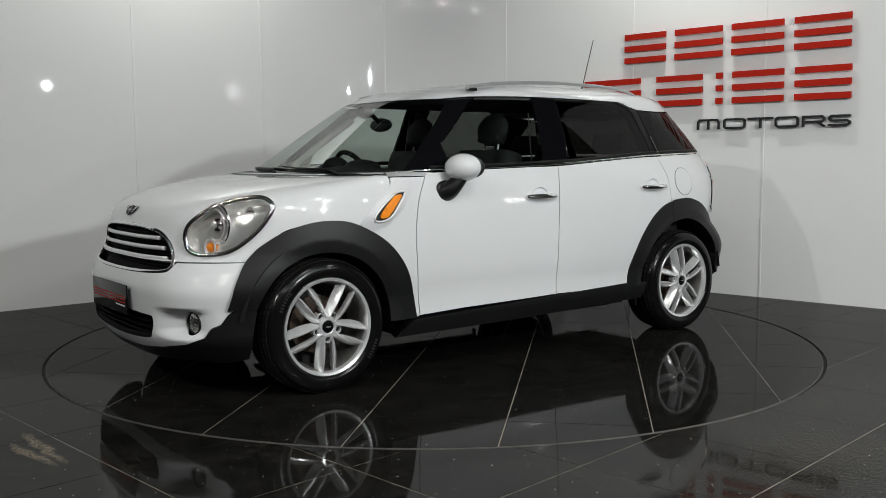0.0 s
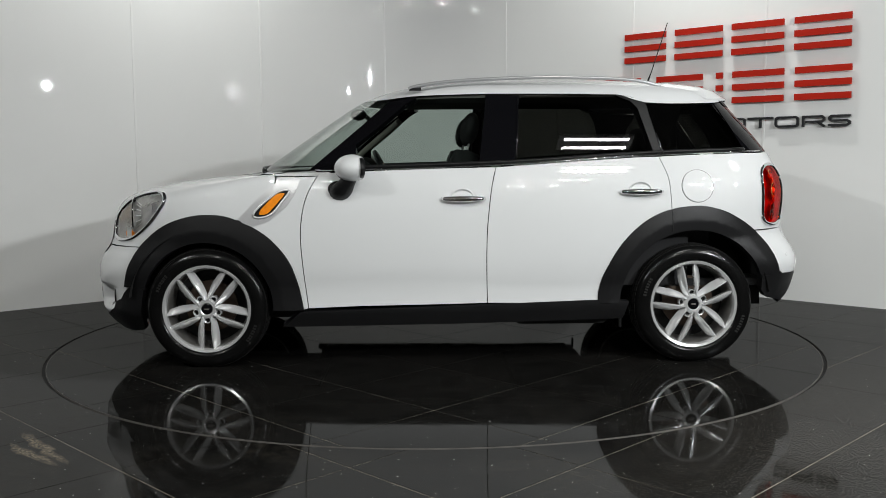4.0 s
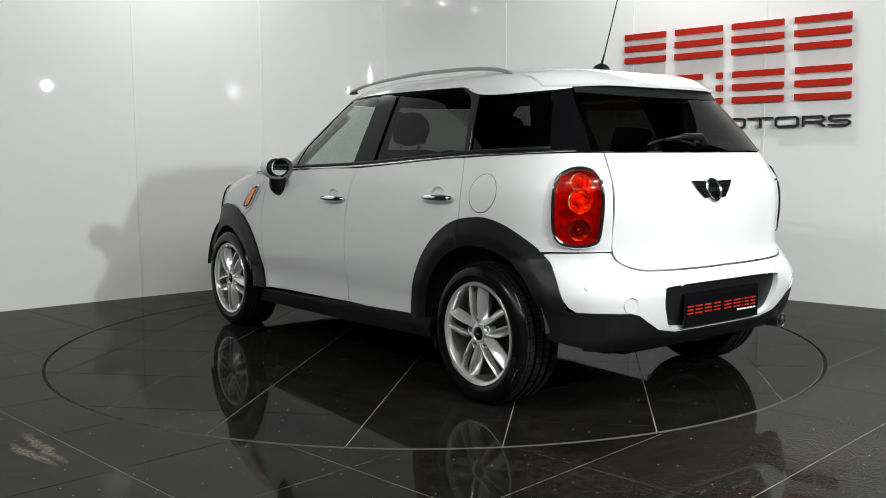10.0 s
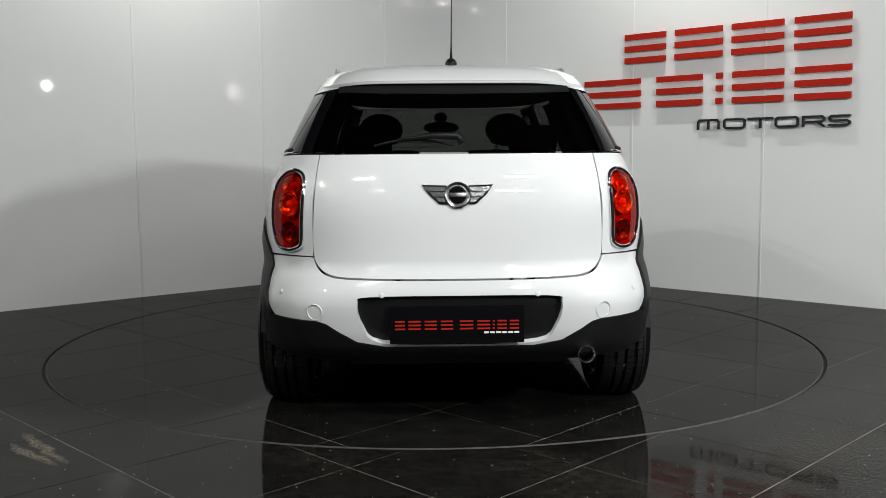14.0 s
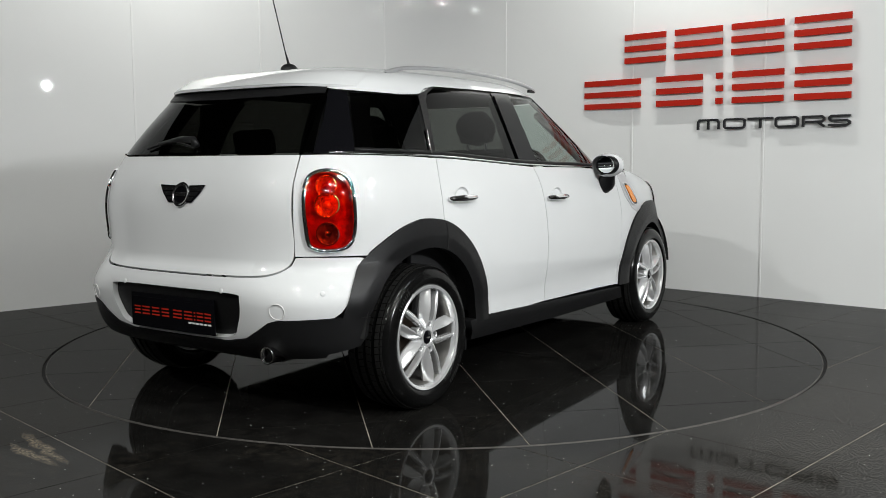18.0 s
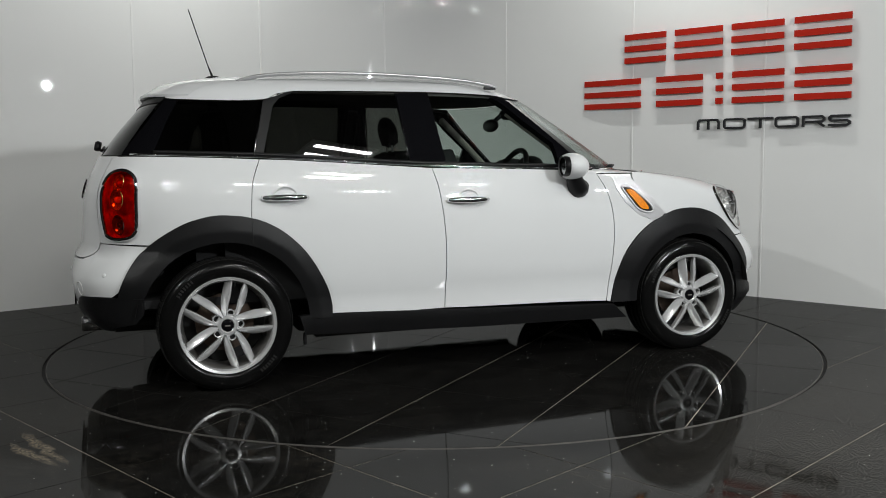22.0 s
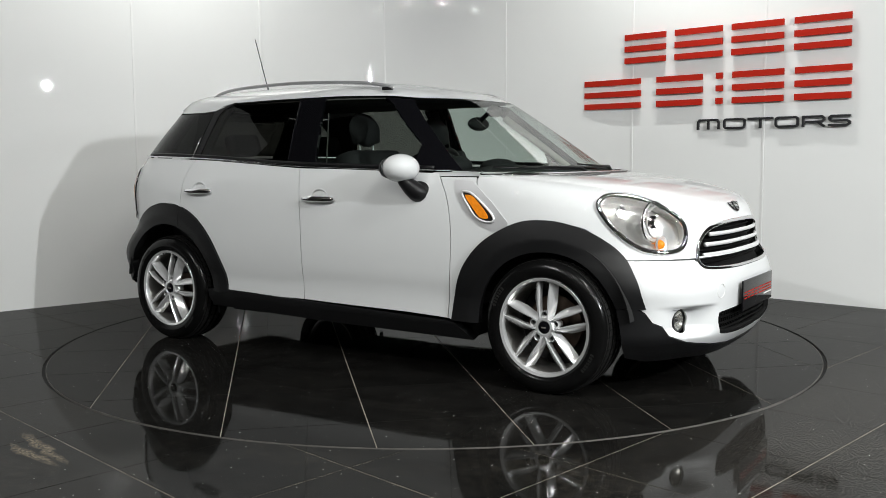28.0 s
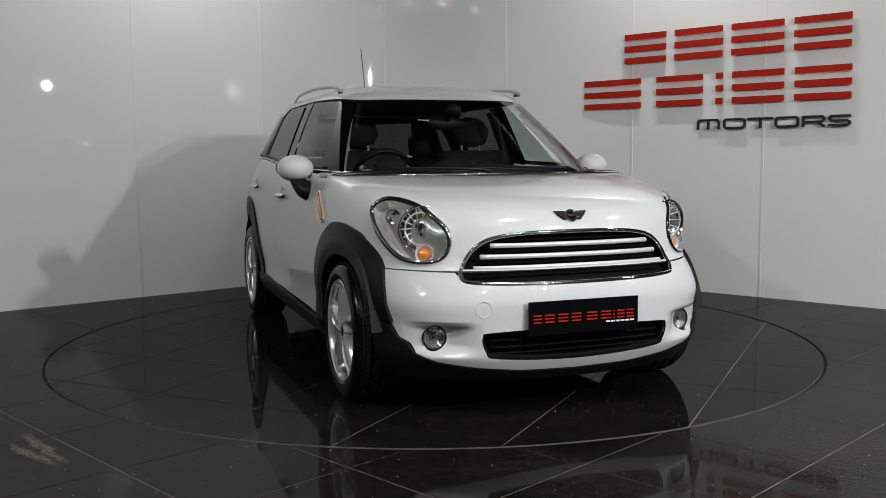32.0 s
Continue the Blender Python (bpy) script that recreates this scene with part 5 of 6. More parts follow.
    m = frame_at(p + Vector((-0.009, 0, 0)), Vector((1, side * 0.14, 0)).normalized())
    sub("fog_rim", lathe(bmesh.new(), [(0.052, -0.022), (0.0535, 0.004), (0.051, 0.007), (0.047, 0.005), (0.046, -0.02)], 36, m), TRIM, fg, "dark fog lamp rim", smooth=True)
    sub("fog_reflector", lathe(bmesh.new(), [(0.004, -0.026), (0.025, -0.018), (0.046, 0.0)], 32, m), FOGBOWL, fg, "silver fog reflector", smooth=True)
    sub("fog_lens", dome(bmesh.new(), m, 0.046, 0.012), LENS, fg, "clear fog lens", smooth=True)
    sub("fog_bulb", ball(bmesh.new(), m @ Vector((0, 0, -0.012)), (0.012, 0.012, 0.016), None, 14, 8), CHROME, fg, "fog bulb cap", smooth=True)
    # washer jets, tow-eye lids, sensors
    j = Vector((1.03, side * 0.30, 1.0185))
    sub("washer_jet", box(bmesh.new(), j, (0.028, 0.016, 0.012), None, 0.004), TRIM, bonnet, "black washer jet")
    zt = 0.497
    pr, nr = low(side * low_y(0.577, zt, True), zt), facing(low, side * low_y(0.577, zt, True), zt)
    sub("tow_lid", lathe(bmesh.new(), [(0.031, -0.003), (0.0315, 0.0008), (0.033, 0.0008), (0.0335, -0.003)], 36, frame_at(pr, nr)), STRIP, rear_bumper, "round lid seam", smooth=True)
    for yy in (0.723, 0.308):
        q, nq = low(side * low_y(yy, 0.568, True), 0.568), facing(low, side * low_y(yy, 0.568, True), 0.568)
        sub("parking_sensor", dome(bmesh.new(), frame_at(q, nq), 0.011, 0.003, 20, 3), PAINT, rear_bumper, "small round parking sensor", smooth=True)
q, nq = low(-low_y(0.435, 0.49), 0.49), facing(low, -low_y(0.435, 0.49), 0.49)
sub("tow_lid", lathe(bmesh.new(), [(0.031, -0.003), (0.0315, 0.0008), (0.033, 0.0008), (0.0335, -0.003)], 36, frame_at(q, nq)), STRIP, front_bumper, "round lid seam", smooth=True)

# fuel flap on the left quarter
q, nq = low(low_x(-1.313, 0.947), 0.947), facing(low, low_x(-1.313, 0.947), 0.947)
fl = [X(-1.313 + 0.086 * math.cos(a), 0.947 + 0.086 * math.sin(a)) for a in np.linspace(0, 2 * math.pi, 48, endpoint=False)]
sub("fuel_flap_seam", ring_on(low, fl, 0.0012, 1, 0.0, 6), DARK, quarters[0], "dark round seam of the fuel flap", smooth=True)
lay("fuel_flap", [X(-1.313 + 0.083 * math.cos(a), 0.947 + 0.083 * math.sin(a)) for a in np.linspace(0, 2 * math.pi, 40, endpoint=False)], low, PAINT, quarters[0], 1, "round white fuel flap", out=0.0025, depth=0.003, gap=0, step=0.03)

# grille
grille = new("grille")
grille.parent = car
grille["label"] = "wide black grille with silver slats and chrome rim"
lay("grille_back", GRILLE, low, INTAKE_BLACK, grille, 1, "black grille backing", out=-0.045, depth=-0.045, gap=0.0)
sub("grille_rim", ring_on(low, GRILLE, 0.0095, 1, -0.002, 10), CHROME, grille, "chrome grille rim", smooth=True)
for z, sm in ((0.742, 0.268), (0.697, 0.298), (0.652, 0.318)):
    line = [(s, z) for s in np.linspace(-sm, sm, 40)]
    bm = tube(bmesh.new(), [low(s, zz) + facing(low, s, zz) * -0.006 for s, zz in line], [0.0085] * 40, 10, flat=1.2)
    sub("slat", bm, SATIN, grille, "satin silver slat", smooth=True)
for z, sm in ((0.768, 0.22), (0.720, 0.275), (0.675, 0.305), (0.628, 0.322)):
    sub("grille_bar", tube(bmesh.new(), [low(s, z) - facing(low, s, z) * 0.034 for s in np.linspace(-sm, sm, 30)], 0.006, 6), INTAKE_BLACK, grille, "dark bar behind the slats", smooth=True)
intake = new("lower_intake")
intake.parent = car
intake["label"] = "black lower air intake with mesh bars"
lay("intake_back", INTAKE, low, INTAKE_BLACK, intake, 1, "black intake backing", out=-0.05, depth=-0.05, gap=0.0)
sub("intake_rim", ring_on(low, INTAKE, 0.013, 1, -0.020, 8), INTAKE_BLACK, intake, "black intake rim", smooth=True)
for z in (0.292, 0.322, 0.352, 0.38):
    sub("intake_bar", tube(bmesh.new(), [low(s, z) - facing(low, s, z) * 0.028 for s in np.linspace(-0.29, 0.29, 30)], 0.0055, 6), INTAKE_BLACK, intake, smooth=True)
for s in np.linspace(-0.28, 0.28, 33):
    sub("intake_rib", tube(bmesh.new(), [low(s, z) - facing(low, s, z) * 0.034 for z in np.linspace(0.27, 0.39, 4)], 0.003, 5), INTAKE_BLACK, intake, smooth=True)


# dealer plates: black boards with red and white bars in place of the name
def dealer_plate(centre, nrm, w, h, parent_label):
    pl = new("dealer_plate")
    pl.parent = car
    pl["label"] = parent_label
    pl.matrix_basis = Matrix.Translation(centre) @ (Matrix(((0, 0, nrm, 0), (nrm, 0, 0, 0), (0, 1, 0, 0), (0, 0, 0, 1))))
    bm = bmesh.new()
    box(bm, (0, 0, 0), (w, h, 0.008), None, 0.003)
    sub("board", bm, GLOSSBLACK, pl, "gloss black board")
    bar = lambda x0, x1, y0, y1: box(bmesh.new(), ((x0 + x1) / 2 * w, (y0 + y1) / 2 * h, 0.0045), ((x1 - x0) * w, (y1 - y0) * h, 0.001))
    for x0, x1 in ((-0.46, -0.385), (-0.36, -0.27), (-0.24, -0.15), (-0.12, -0.03), (0.02, 0.12), (0.15, 0.245), (0.265, 0.28), (0.30, 0.37), (0.39, 0.46)):
        for y0 in (-0.13, -0.03, 0.07):
            sub("red_bar", bar(x0, x1, y0, y0 + 0.042), SIGN_RED, pl, "red printed bar")
    for k in range(6):
        sub("white_bar", bar(0.20 + k * 0.045, 0.235 + k * 0.045, -0.24, -0.19), STRIP, pl, "white printed bar")


dealer_plate((2.040, 0.0, 0.445), 1, 0.515, 0.142, "gloss black board with red printed bars, on the bumper")
dealer_plate((-1.984, 0.012, 0.447), -1, 0.535, 0.15, "gloss black board with red printed bars, in the recess")
sub("plate_seat", box(bmesh.new(), (2.02, 0, 0.46), (0.04, 0.34, 0.08), None, 0.01), PAINT, front_bumper, "plate mount")
sub("plate_seat", box(bmesh.new(), (-1.972, 0.012, 0.447), (0.03, 0.40, 0.10), None, 0.01), TRIM, rear_bumper, "black plate mount")


# winged badges as plain shapes
def badge(m, w, parent, ring_mat):
    b = new("badge")
    b.parent = parent
    b["label"] = "round winged chrome badge"
    b.matrix_basis = m
    r = w * 0.2
    sub("disc", lathe(cap(bmesh.new(), r * 0.78, 0.005, 32), [(r * 0.78, 0.005), (r * 0.8, 0.007), (r * 0.92, 0.009), (r, 0.005), (r, 0.0)], 32), ring_mat, b, "round badge disc", smooth=False)
    sub("disc_face", cap(bmesh.new(), r * 0.66, 0.0066, 32), GLOSSBLACK, b, "black badge face")
    sub("disc_bar", box(bmesh.new(), (0, 0, 0.0075), (r * 1.2, r * 0.34, 0.003), None, 0.0008), ring_mat, b, "chrome badge bar")
    for sd in (1, -1):
        plate_o = [(sd * r * 0.8, r * 0.74), (sd * w * 0.525, r * 0.80), (sd * w * 0.43, r * 0.10), (sd * w * 0.27, -r * 0.66), (sd * r * 0.8, -r * 0.66)]
        sub("wing_plate", prism(bmesh.new(), plate_o if sd > 0 else plate_o[::-1], Matrix.Identity(4), 0.003), GLOSSBLACK, b, "black wing backing")
        for k in range(3):
            y0 = r * (0.62 - 0.42 * k)
            x1 = w * (0.5 - 0.09 * k)
            out = [(sd * r * 0.9, y0), (sd * x1, y0 + r * 0.04), (sd * (x1 - 0.045 * w), y0 - r * 0.30), (sd * r * 0.9, y0 - r * 0.30)]
            if sd < 0:
                out.reverse()
            sub("wing_bar", prism(bmesh.new(), out, Matrix.Identity(4), 0.005), ring_mat, b, "chrome wing bar")


zb, zf = 0.955, 0.855
pr, nr = low(3, zb), facing(low, 2.999, zb)
xa = Vector((0, -1, 0))
nr = Vector((nr.x, 0, nr.z)).normalized()
up3 = nr.cross(xa)
badge(Matrix.Translation(pr + nr * 0.002 + Vector((0, 0.004, 0))) @ Matrix(((0, up3.x, nr.x, 0), (-1, 0, 0, 0), (0, up3.z, nr.z, 0), (0, 0, 0, 1))), 0.27, tailgate, BADGE)
pf, nf = low(0, zf), facing(low, 0.001, zf)
upv = nf.cross(Vector((0, 1, 0))).normalized()
upv = upv if upv.z > 0 else -upv
badge(Matrix.Translation(pf + nf * 0.002) @ Matrix(((0, upv.x, nf.x, 0), (1, 0, 0, 0), (0, upv.z, nf.z, 0), (0, 0, 0, 1))), 0.15, bonnet, BADGE)

# exhaust, aerial, wipers
m = Matrix.Translation((-1.922, -0.512, 0.312)) @ Matrix.Rotation(radians(-90), 4, "Y")
bm = lathe(bmesh.new(), [(0.024, -0.16), (0.033, -0.15), (0.0355, 0.02), (0.0365, 0.027), (0.034, 0.030), (0.0295, 0.024), (0.0285, -0.03)], 36, m)
sub("exhaust", bm, CHROME, car, "chrome exhaust tip", smooth=True)
sub("exhaust_pipe", tube(bmesh.new(), [(-1.80, -0.512, 0.312), (-1.55, -0.45, 0.30), (-1.2, -0.3, 0.26)], 0.024, 12), DARK, car, "dark exhaust pipe", smooth=True)
aer = new("aerial")
aer.parent = car
aer["label"] = "thin black roof aerial on a rubber foot"
bm = ball(bmesh.new(), (-1.235, 0.0, 1.530), (0.055, 0.030, 0.036))
sub("aerial_foot", bm, TRIM, aer, "black rubber foot", smooth=True)
sub("mast", tube(bmesh.new(), [(-1.235, 0, 1.545), (-1.245, 0, 1.575), (-1.262, 0, 1.62), (-1.357, 0, 1.918)], [0.008, 0.006, 0.003, 0.0028], 8), TRIM, aer, "thin black mast", smooth=True)
wip = new("rear_wiper")
wip.parent = tailgate
wip["label"] = "black rear wiper"


def on_rear(y, z, out):
    s = top_y(y, z, True)
    return top(s, z) + facing(top, s, z) * out


sub("wiper_arm", tube(bmesh.new(), [on_rear(-0.02, 1.145, 0.03), on_rear(0.0, 1.165, 0.045), on_rear(0.10, 1.172, 0.038), on_rear(0.24, 1.158, 0.03)], [0.018, 0.016, 0.012, 0.007], 8), TRIM, wip, "black wiper arm", smooth=True)
sub("wiper_blade", tube(bmesh.new(), [on_rear(0.02 + 0.035 * k, 1.148 + 0.0012 * k * (9 - k), 0.010) for k in range(10)], 0.006, 6), TRIM, wip, "rubber wiper blade", smooth=True)
fw = new("front_wipers")
fw.parent = car
fw["label"] = "black windscreen wipers at rest"


def on_screen(y, z, out):
    s = top_y(y, z)
    return top(s, z) + facing(top, s, z) * out


for y0, y1, z1 in ((0.50, -0.10, 1.065), (-0.02, -0.60, 1.055)):
    sub("wiper_arm", tube(bmesh.new(), [on_screen(y0, 1.020, 0.014), on_screen(y0 - 0.05, 1.033, 0.020), on_screen((y0 + y1) / 2, 1.042, 0.017), on_screen(y1 + 0.08, z1 - 0.008, 0.013)], [0.011, 0.010, 0.006, 0.004], 8), TRIM, fw, "black wiper arm", smooth=True)
    sub("wiper_blade", tube(bmesh.new(), [on_screen(y0 - 0.02 + (y1 - y0) * t, 1.030 + 0.022 * t, 0.006) for t in np.linspace(0, 1, 14)], 0.005, 6), TRIM, fw, "rubber wiper blade", smooth=True)
# cowl between bonnet and screen, and the bright edge along it
bm = bmesh.new()
tr = [[bm.verts.new(low(s * 0.94, 1.012) + Vector((0.0, 0, -0.002))) for s in np.linspace(-1, 1, 41)], [bm.verts.new(top(s * 0.60, 1.032) + Vector((-0.05, 0, 0.002))) for s in np.linspace(-1, 1, 41)]]
for k in range(40):
    bm.faces.new((tr[0][k], tr[0][k + 1], tr[1][k + 1], tr[1][k]))
sub("cowl", bm, TRIM, car, "black plastic cowl", smooth=True)
cowl_path = [low(s * 0.90, 1.0205) + Vector((-0.006, 0, 0.003)) for s in np.linspace(-1, 1, 60)]
for side in (-1, 1):
    ends = [top(side * top_x(x, z), z) + Vector((0, side * 0.010, 0)) for x, z in ((0.86, 1.034), (0.79, 1.037), (0.72, 1.039))]
    cowl_path = cowl_path + ends if side > 0 else ends[::-1] + cowl_path
sub("cowl_strip", tube(bmesh.new(), cowl_path, 0.005, 6), CHROME, car, "thin chrome strip behind the bonnet", smooth=True)
# dark lip under the roof's rear edge, and the side skirts of the tail
lay("spoiler_underside", both([TYr(0.49, 1.424), TYr(0.3, 1.426), TYr(0.0001, 1.426)]) + both([TYr(0.50, 1.385), TYr(0.3, 1.375), TYr(0.0001, 1.372)])[::-1], top_tail, TRIM, car, label="black underside of the roof edge", out=0.004, depth=0.01, gap=0)


def roof_z(x, y):
    """The roof's height over a place."""
    lo, hi = 1.40, 1.556
    for _ in range(24):
        z = (lo + hi) / 2
        f, r, xf, xr = top_ends(z)
        c = max((xr - x) / (r + xr), 0) if x < xr else 0
        if c ** N_TR + (abs(y) / B_TOP(z)) ** N_TR < 1:
            lo = z
        else:
            hi = z
    return lo


bm = bmesh.new()
prof = [top(3 - 0.55 * k / 20, 1.42) for k in range(21)]
pts = [p + Vector((-0.030, 0, 0.012)) * (1 - 0.75 * ease((k - 11) / 9)) for k, p in enumerate(prof)]
pts = pts[::-1] + [Vector((p.x, -p.y, p.z)) for p in pts[1:]]
top_edge = [Vector((p.x + 0.15, p.y * 0.97, roof_z(p.x + 0.15, p.y * 0.97) + 0.0015)) for p in pts]
low_edge = [Vector((p.x + 0.07, p.y * 0.99, 1.416)) for p in pts]
rowsv = [[bm.verts.new(p) for p in line] for line in (top_edge, [(a + b) / 2 + Vector((0, 0, 0.013)) for a, b in zip(top_edge, pts)], pts, [p + Vector((0.003, 0, -0.012)) for p in pts], low_edge)]
for a, b in zip(rowsv, rowsv[1:]):
    for k in range(len(a) - 1):
        bm.faces.new((a[k], a[k + 1], b[k + 1], b[k]))
sub("roof_spoiler", bm, PAINT, car, "white roof spoiler lip", smooth=False, angle=40)

# mud flaps behind the front and rear wheels
for side in (1, -1):
    sub("jacking_tab", box(bmesh.new(), (-0.915, side * 0.79, 0.215), (0.014, 0.03, 0.06), None, 0.005), TRIM, car, "small black tab behind the sill")

# ---------------------------------------------------------------- cabin
cabin = bmesh.new()
for c, s in (((-0.5, 0, 0.42), (2.5, 1.48, 0.04)), ((0.72, 0, 0.66), (0.04, 1.42, 0.56)), ((-1.43, 0, 0.98), (0.60, 1.16, 0.03))):
    box(cabin, c, s)
for side in (1, -1):
    box(cabin, (-0.30, side * 0.745, 0.71), (1.98, 0.03, 0.60), None, 0.008)
    box(cabin, (-1.24, side * 0.69, 0.83), (0.36, 0.03, 0.46), None, 0.008)
sub("cabin_tub", cabin, CLOTH, car, "dark cabin lining")
bm = bmesh.new()
NSX = 40
rows_l = [[bm.verts.new(top(s, z) * 1.0 - facing(top, s, z) * 0.022) for s in [(i - NSX) * 3.0 / NSX for i in range(2 * NSX)]] for z in (1.445, 1.47, 1.49)]
for a, b in zip(rows_l, rows_l[1:]):
    for i in range(2 * NSX):
        k = (i + 1) % (2 * NSX)
        bm.faces.new((a[i], a[k], b[k], b[i]))
bm.faces.new(rows_l[-1])
sub("headlining", bm, LINING, car, "grey headlining")
for side in (1, -1):
    sub("pillar_lining", strip_on(top, chain([(0.70, 1.06), (0.53, 1.21), (0.31, 1.39)], TX), 0.022, side, -0.05, 8), BEIGE, car, "light pillar lining", smooth=True)
    lay("rear_pillar_lining", closed([(-0.98, 1.44), (-1.30, 1.41), (-1.25, 1.30), (-1.235, 1.10), (-1.08, 1.10), (-1.06, 1.25), (-1.02, 1.37)], TX), top, CLOTH, car, side, "dark rear pillar lining", out=-0.05, depth=0.02, gap=0)
    lay("tail_pillar_lining", chain([(-1.34, 1.41), (-1.42, 1.27), (-1.46, 1.12)], TX)[::-1] + chain([(0.46, 1.41), (0.515, 1.27), (0.545, 1.13)], TYr), top, CLOTH, car, side, "dark tail pillar lining", out=-0.05, depth=0.02, gap=0)
    sub("door_pillar_lining", strip_on(top, chain([(-0.29, 1.43), (-0.31, 1.07)], TX), 0.035, side, -0.05, 8), CLOTH, car, "dark pillar lining", smooth=True)
    sub("seat_belt", tube(bmesh.new(), [(-0.20, side * 0.60, 1.36), (-0.19, side * 0.625, 1.2), (-0.18, side * 0.66, 1.0)], 0.004, 6, flat=1.0), LINING, car, "grey seat belt", smooth=True)
bm = bmesh.new()
pts = [(0.98, 0.0, 0.97), (0.80, 0.0, 1.03), (0.62, 0.0, 1.055), (0.50, 0.0, 1.03), (0.47, 0.0, 0.93), (0.55, 0.0, 0.80)]
rowsd = [[bm.verts.new((x, y, z + 0.012 * math.cos(y * 6) - 0.03 * abs(y) ** 3)) for x, _, z in pts] for y in np.linspace(-0.72, 0.72, 20)]
for a, b in zip(rowsd, rowsd[1:]):
    for k in range(len(pts) - 1):
        bm.faces.new((a[k], a[k + 1], b[k + 1], b[k]))
dash = sub("dashboard", bm, CLOTH, car, "dark dashboard", smooth=True)
sub("instrument_hood", ball(bmesh.new(), (0.56, 0.0, 1.05), (0.10, 0.13, 0.05)), CLOTH, dash, "round instrument hood", smooth=True)
sub("instrument_hood", ball(bmesh.new(), (0.52, -0.37, 1.06), (0.07, 0.10, 0.055)), CLOTH, dash, "round instrument hood", smooth=True)
sw = new("steering_wheel")
sw.parent = car
sw["label"] = "black steering wheel"
m = Matrix.Translation((0.38, -0.37, 0.985)) @ Matrix.Rotation(radians(-64), 4, "Y")
ringp = [m @ Vector((0.178 * math.cos(a), 0.178 * math.sin(a), 0)) for a in np.linspace(0, 2 * math.pi, 40, endpoint=False)]
sub("steering_rim", tube(bmesh.new(), ringp, 0.016, 10, closed=True), TRIM, sw, smooth=True)
sub("steering_hub", ball(bmesh.new(), m @ Vector((0, 0, 0)), (0.05, 0.07, 0.06)), TRIM, sw, smooth=True)
for a in (0.0, 2.1, 4.2):
    sub("steering_spoke", tube(bmesh.new(), [m @ Vector((0, 0, 0)), m @ Vector((0.17 * math.cos(a + math.pi), 0.17 * math.sin(a + math.pi), 0))], [0.025, 0.014], 8), SATIN, sw, "silver spoke", smooth=True)
rv = new("rear_view_mirror")
rv.parent = car
rv["label"] = "dark rear-view mirror on the windscreen"
sub("mirror_body", ball(bmesh.new(), (0.425, 0.0, 1.30), (0.022, 0.115, 0.04)), TRIM, rv, smooth=True)
sub("mirror_stem", tube(bmesh.new(), [(0.43, 0, 1.31), (0.49, 0, 1.36), (0.55, 0, 1.385)], 0.014, 8), TRIM, rv, smooth=True)
sub("sensor_pod", ball(bmesh.new(), (0.535, 0.0, 1.37), (0.05, 0.045, 0.035)), TRIM, rv, smooth=True)


def seat(x, y):
    st = new("seat")
    st.parent = car
    st["label"] = "dark cloth seat with headrest"
    bm = box(bmesh.new(), (x + 0.20, y, 0.62), (0.50, 0.48, 0.18), None, 0.06)
    sub("cushion", bm, CLOTH, st, smooth=True)
    rot = Matrix.Rotation(radians(-14), 4, "Y")
    bm = box(bmesh.new(), (x - 0.10, y, 0.88), (0.15, 0.47, 0.55), rot, 0.065)
    sub("backrest", bm, CLOTH, st, smooth=True)
    bm = box(ball(bmesh.new(), (x - 0.185, y, 1.268), (0.052, 0.128, 0.098), rot), (x - 0.180, y, 1.235), (0.075, 0.20, 0.10), rot, 0.035)
    sub("headrest", bm, CLOTH, st, smooth=True)
    for d in (-0.06, 0.06):
        sub("headrest_post", tube(bmesh.new(), [(x - 0.165, y + d, 1.12), (x - 0.18, y + d, 1.20)], 0.006, 8), SATIN, st, "steel post", smooth=True)


seat(0.06, 0.37)
seat(0.06, -0.37)
bench = new("rear_bench")
bench.parent = car
bench["label"] = "dark cloth rear bench with headrests"
sub("cushion", box(bmesh.new(), (-0.72, 0, 0.64), (0.5, 1.28, 0.18), None, 0.06), CLOTH, bench, smooth=True)
sub("backrest", box(bmesh.new(), (-1.02, 0, 0.86), (0.15, 1.26, 0.50), Matrix.Rotation(radians(-16), 4, "Y"), 0.06), CLOTH, bench, smooth=True)
for y in (-0.40, 0.40):
    sub("headrest", box(bmesh.new(), (-1.09, y, 1.19), (0.09, 0.24, 0.14), Matrix.Rotation(radians(-16), 4, "Y"), 0.044), CLOTH, bench, smooth=True)
# ---------------------------------------------------------------- lettering, turning plate and floor tiles
# raised bars in place of the name on the wall, and the plain word below
SIGN_M = Matrix.Translation(RIGHT_A) @ Matrix(((RIGHT_D.x, 0, RIGHT_D.y, 0), (RIGHT_D.y, 0, -RIGHT_D.x, 0), (0, 1, 0, 0), (0, 0, 0, 1)))


def raised(name, outline, mat, parent, label, lift=0.014, depth=0.02):
    return part(name, prism(bmesh.new(), outline, SIGN_M @ Matrix.Translation((0, 0, lift)), depth), mat, parent, label)


def rect(u0, u1, z0, z1):
    return [(u0, z0), (u1, z0), (u1, z1), (u0, z1)]


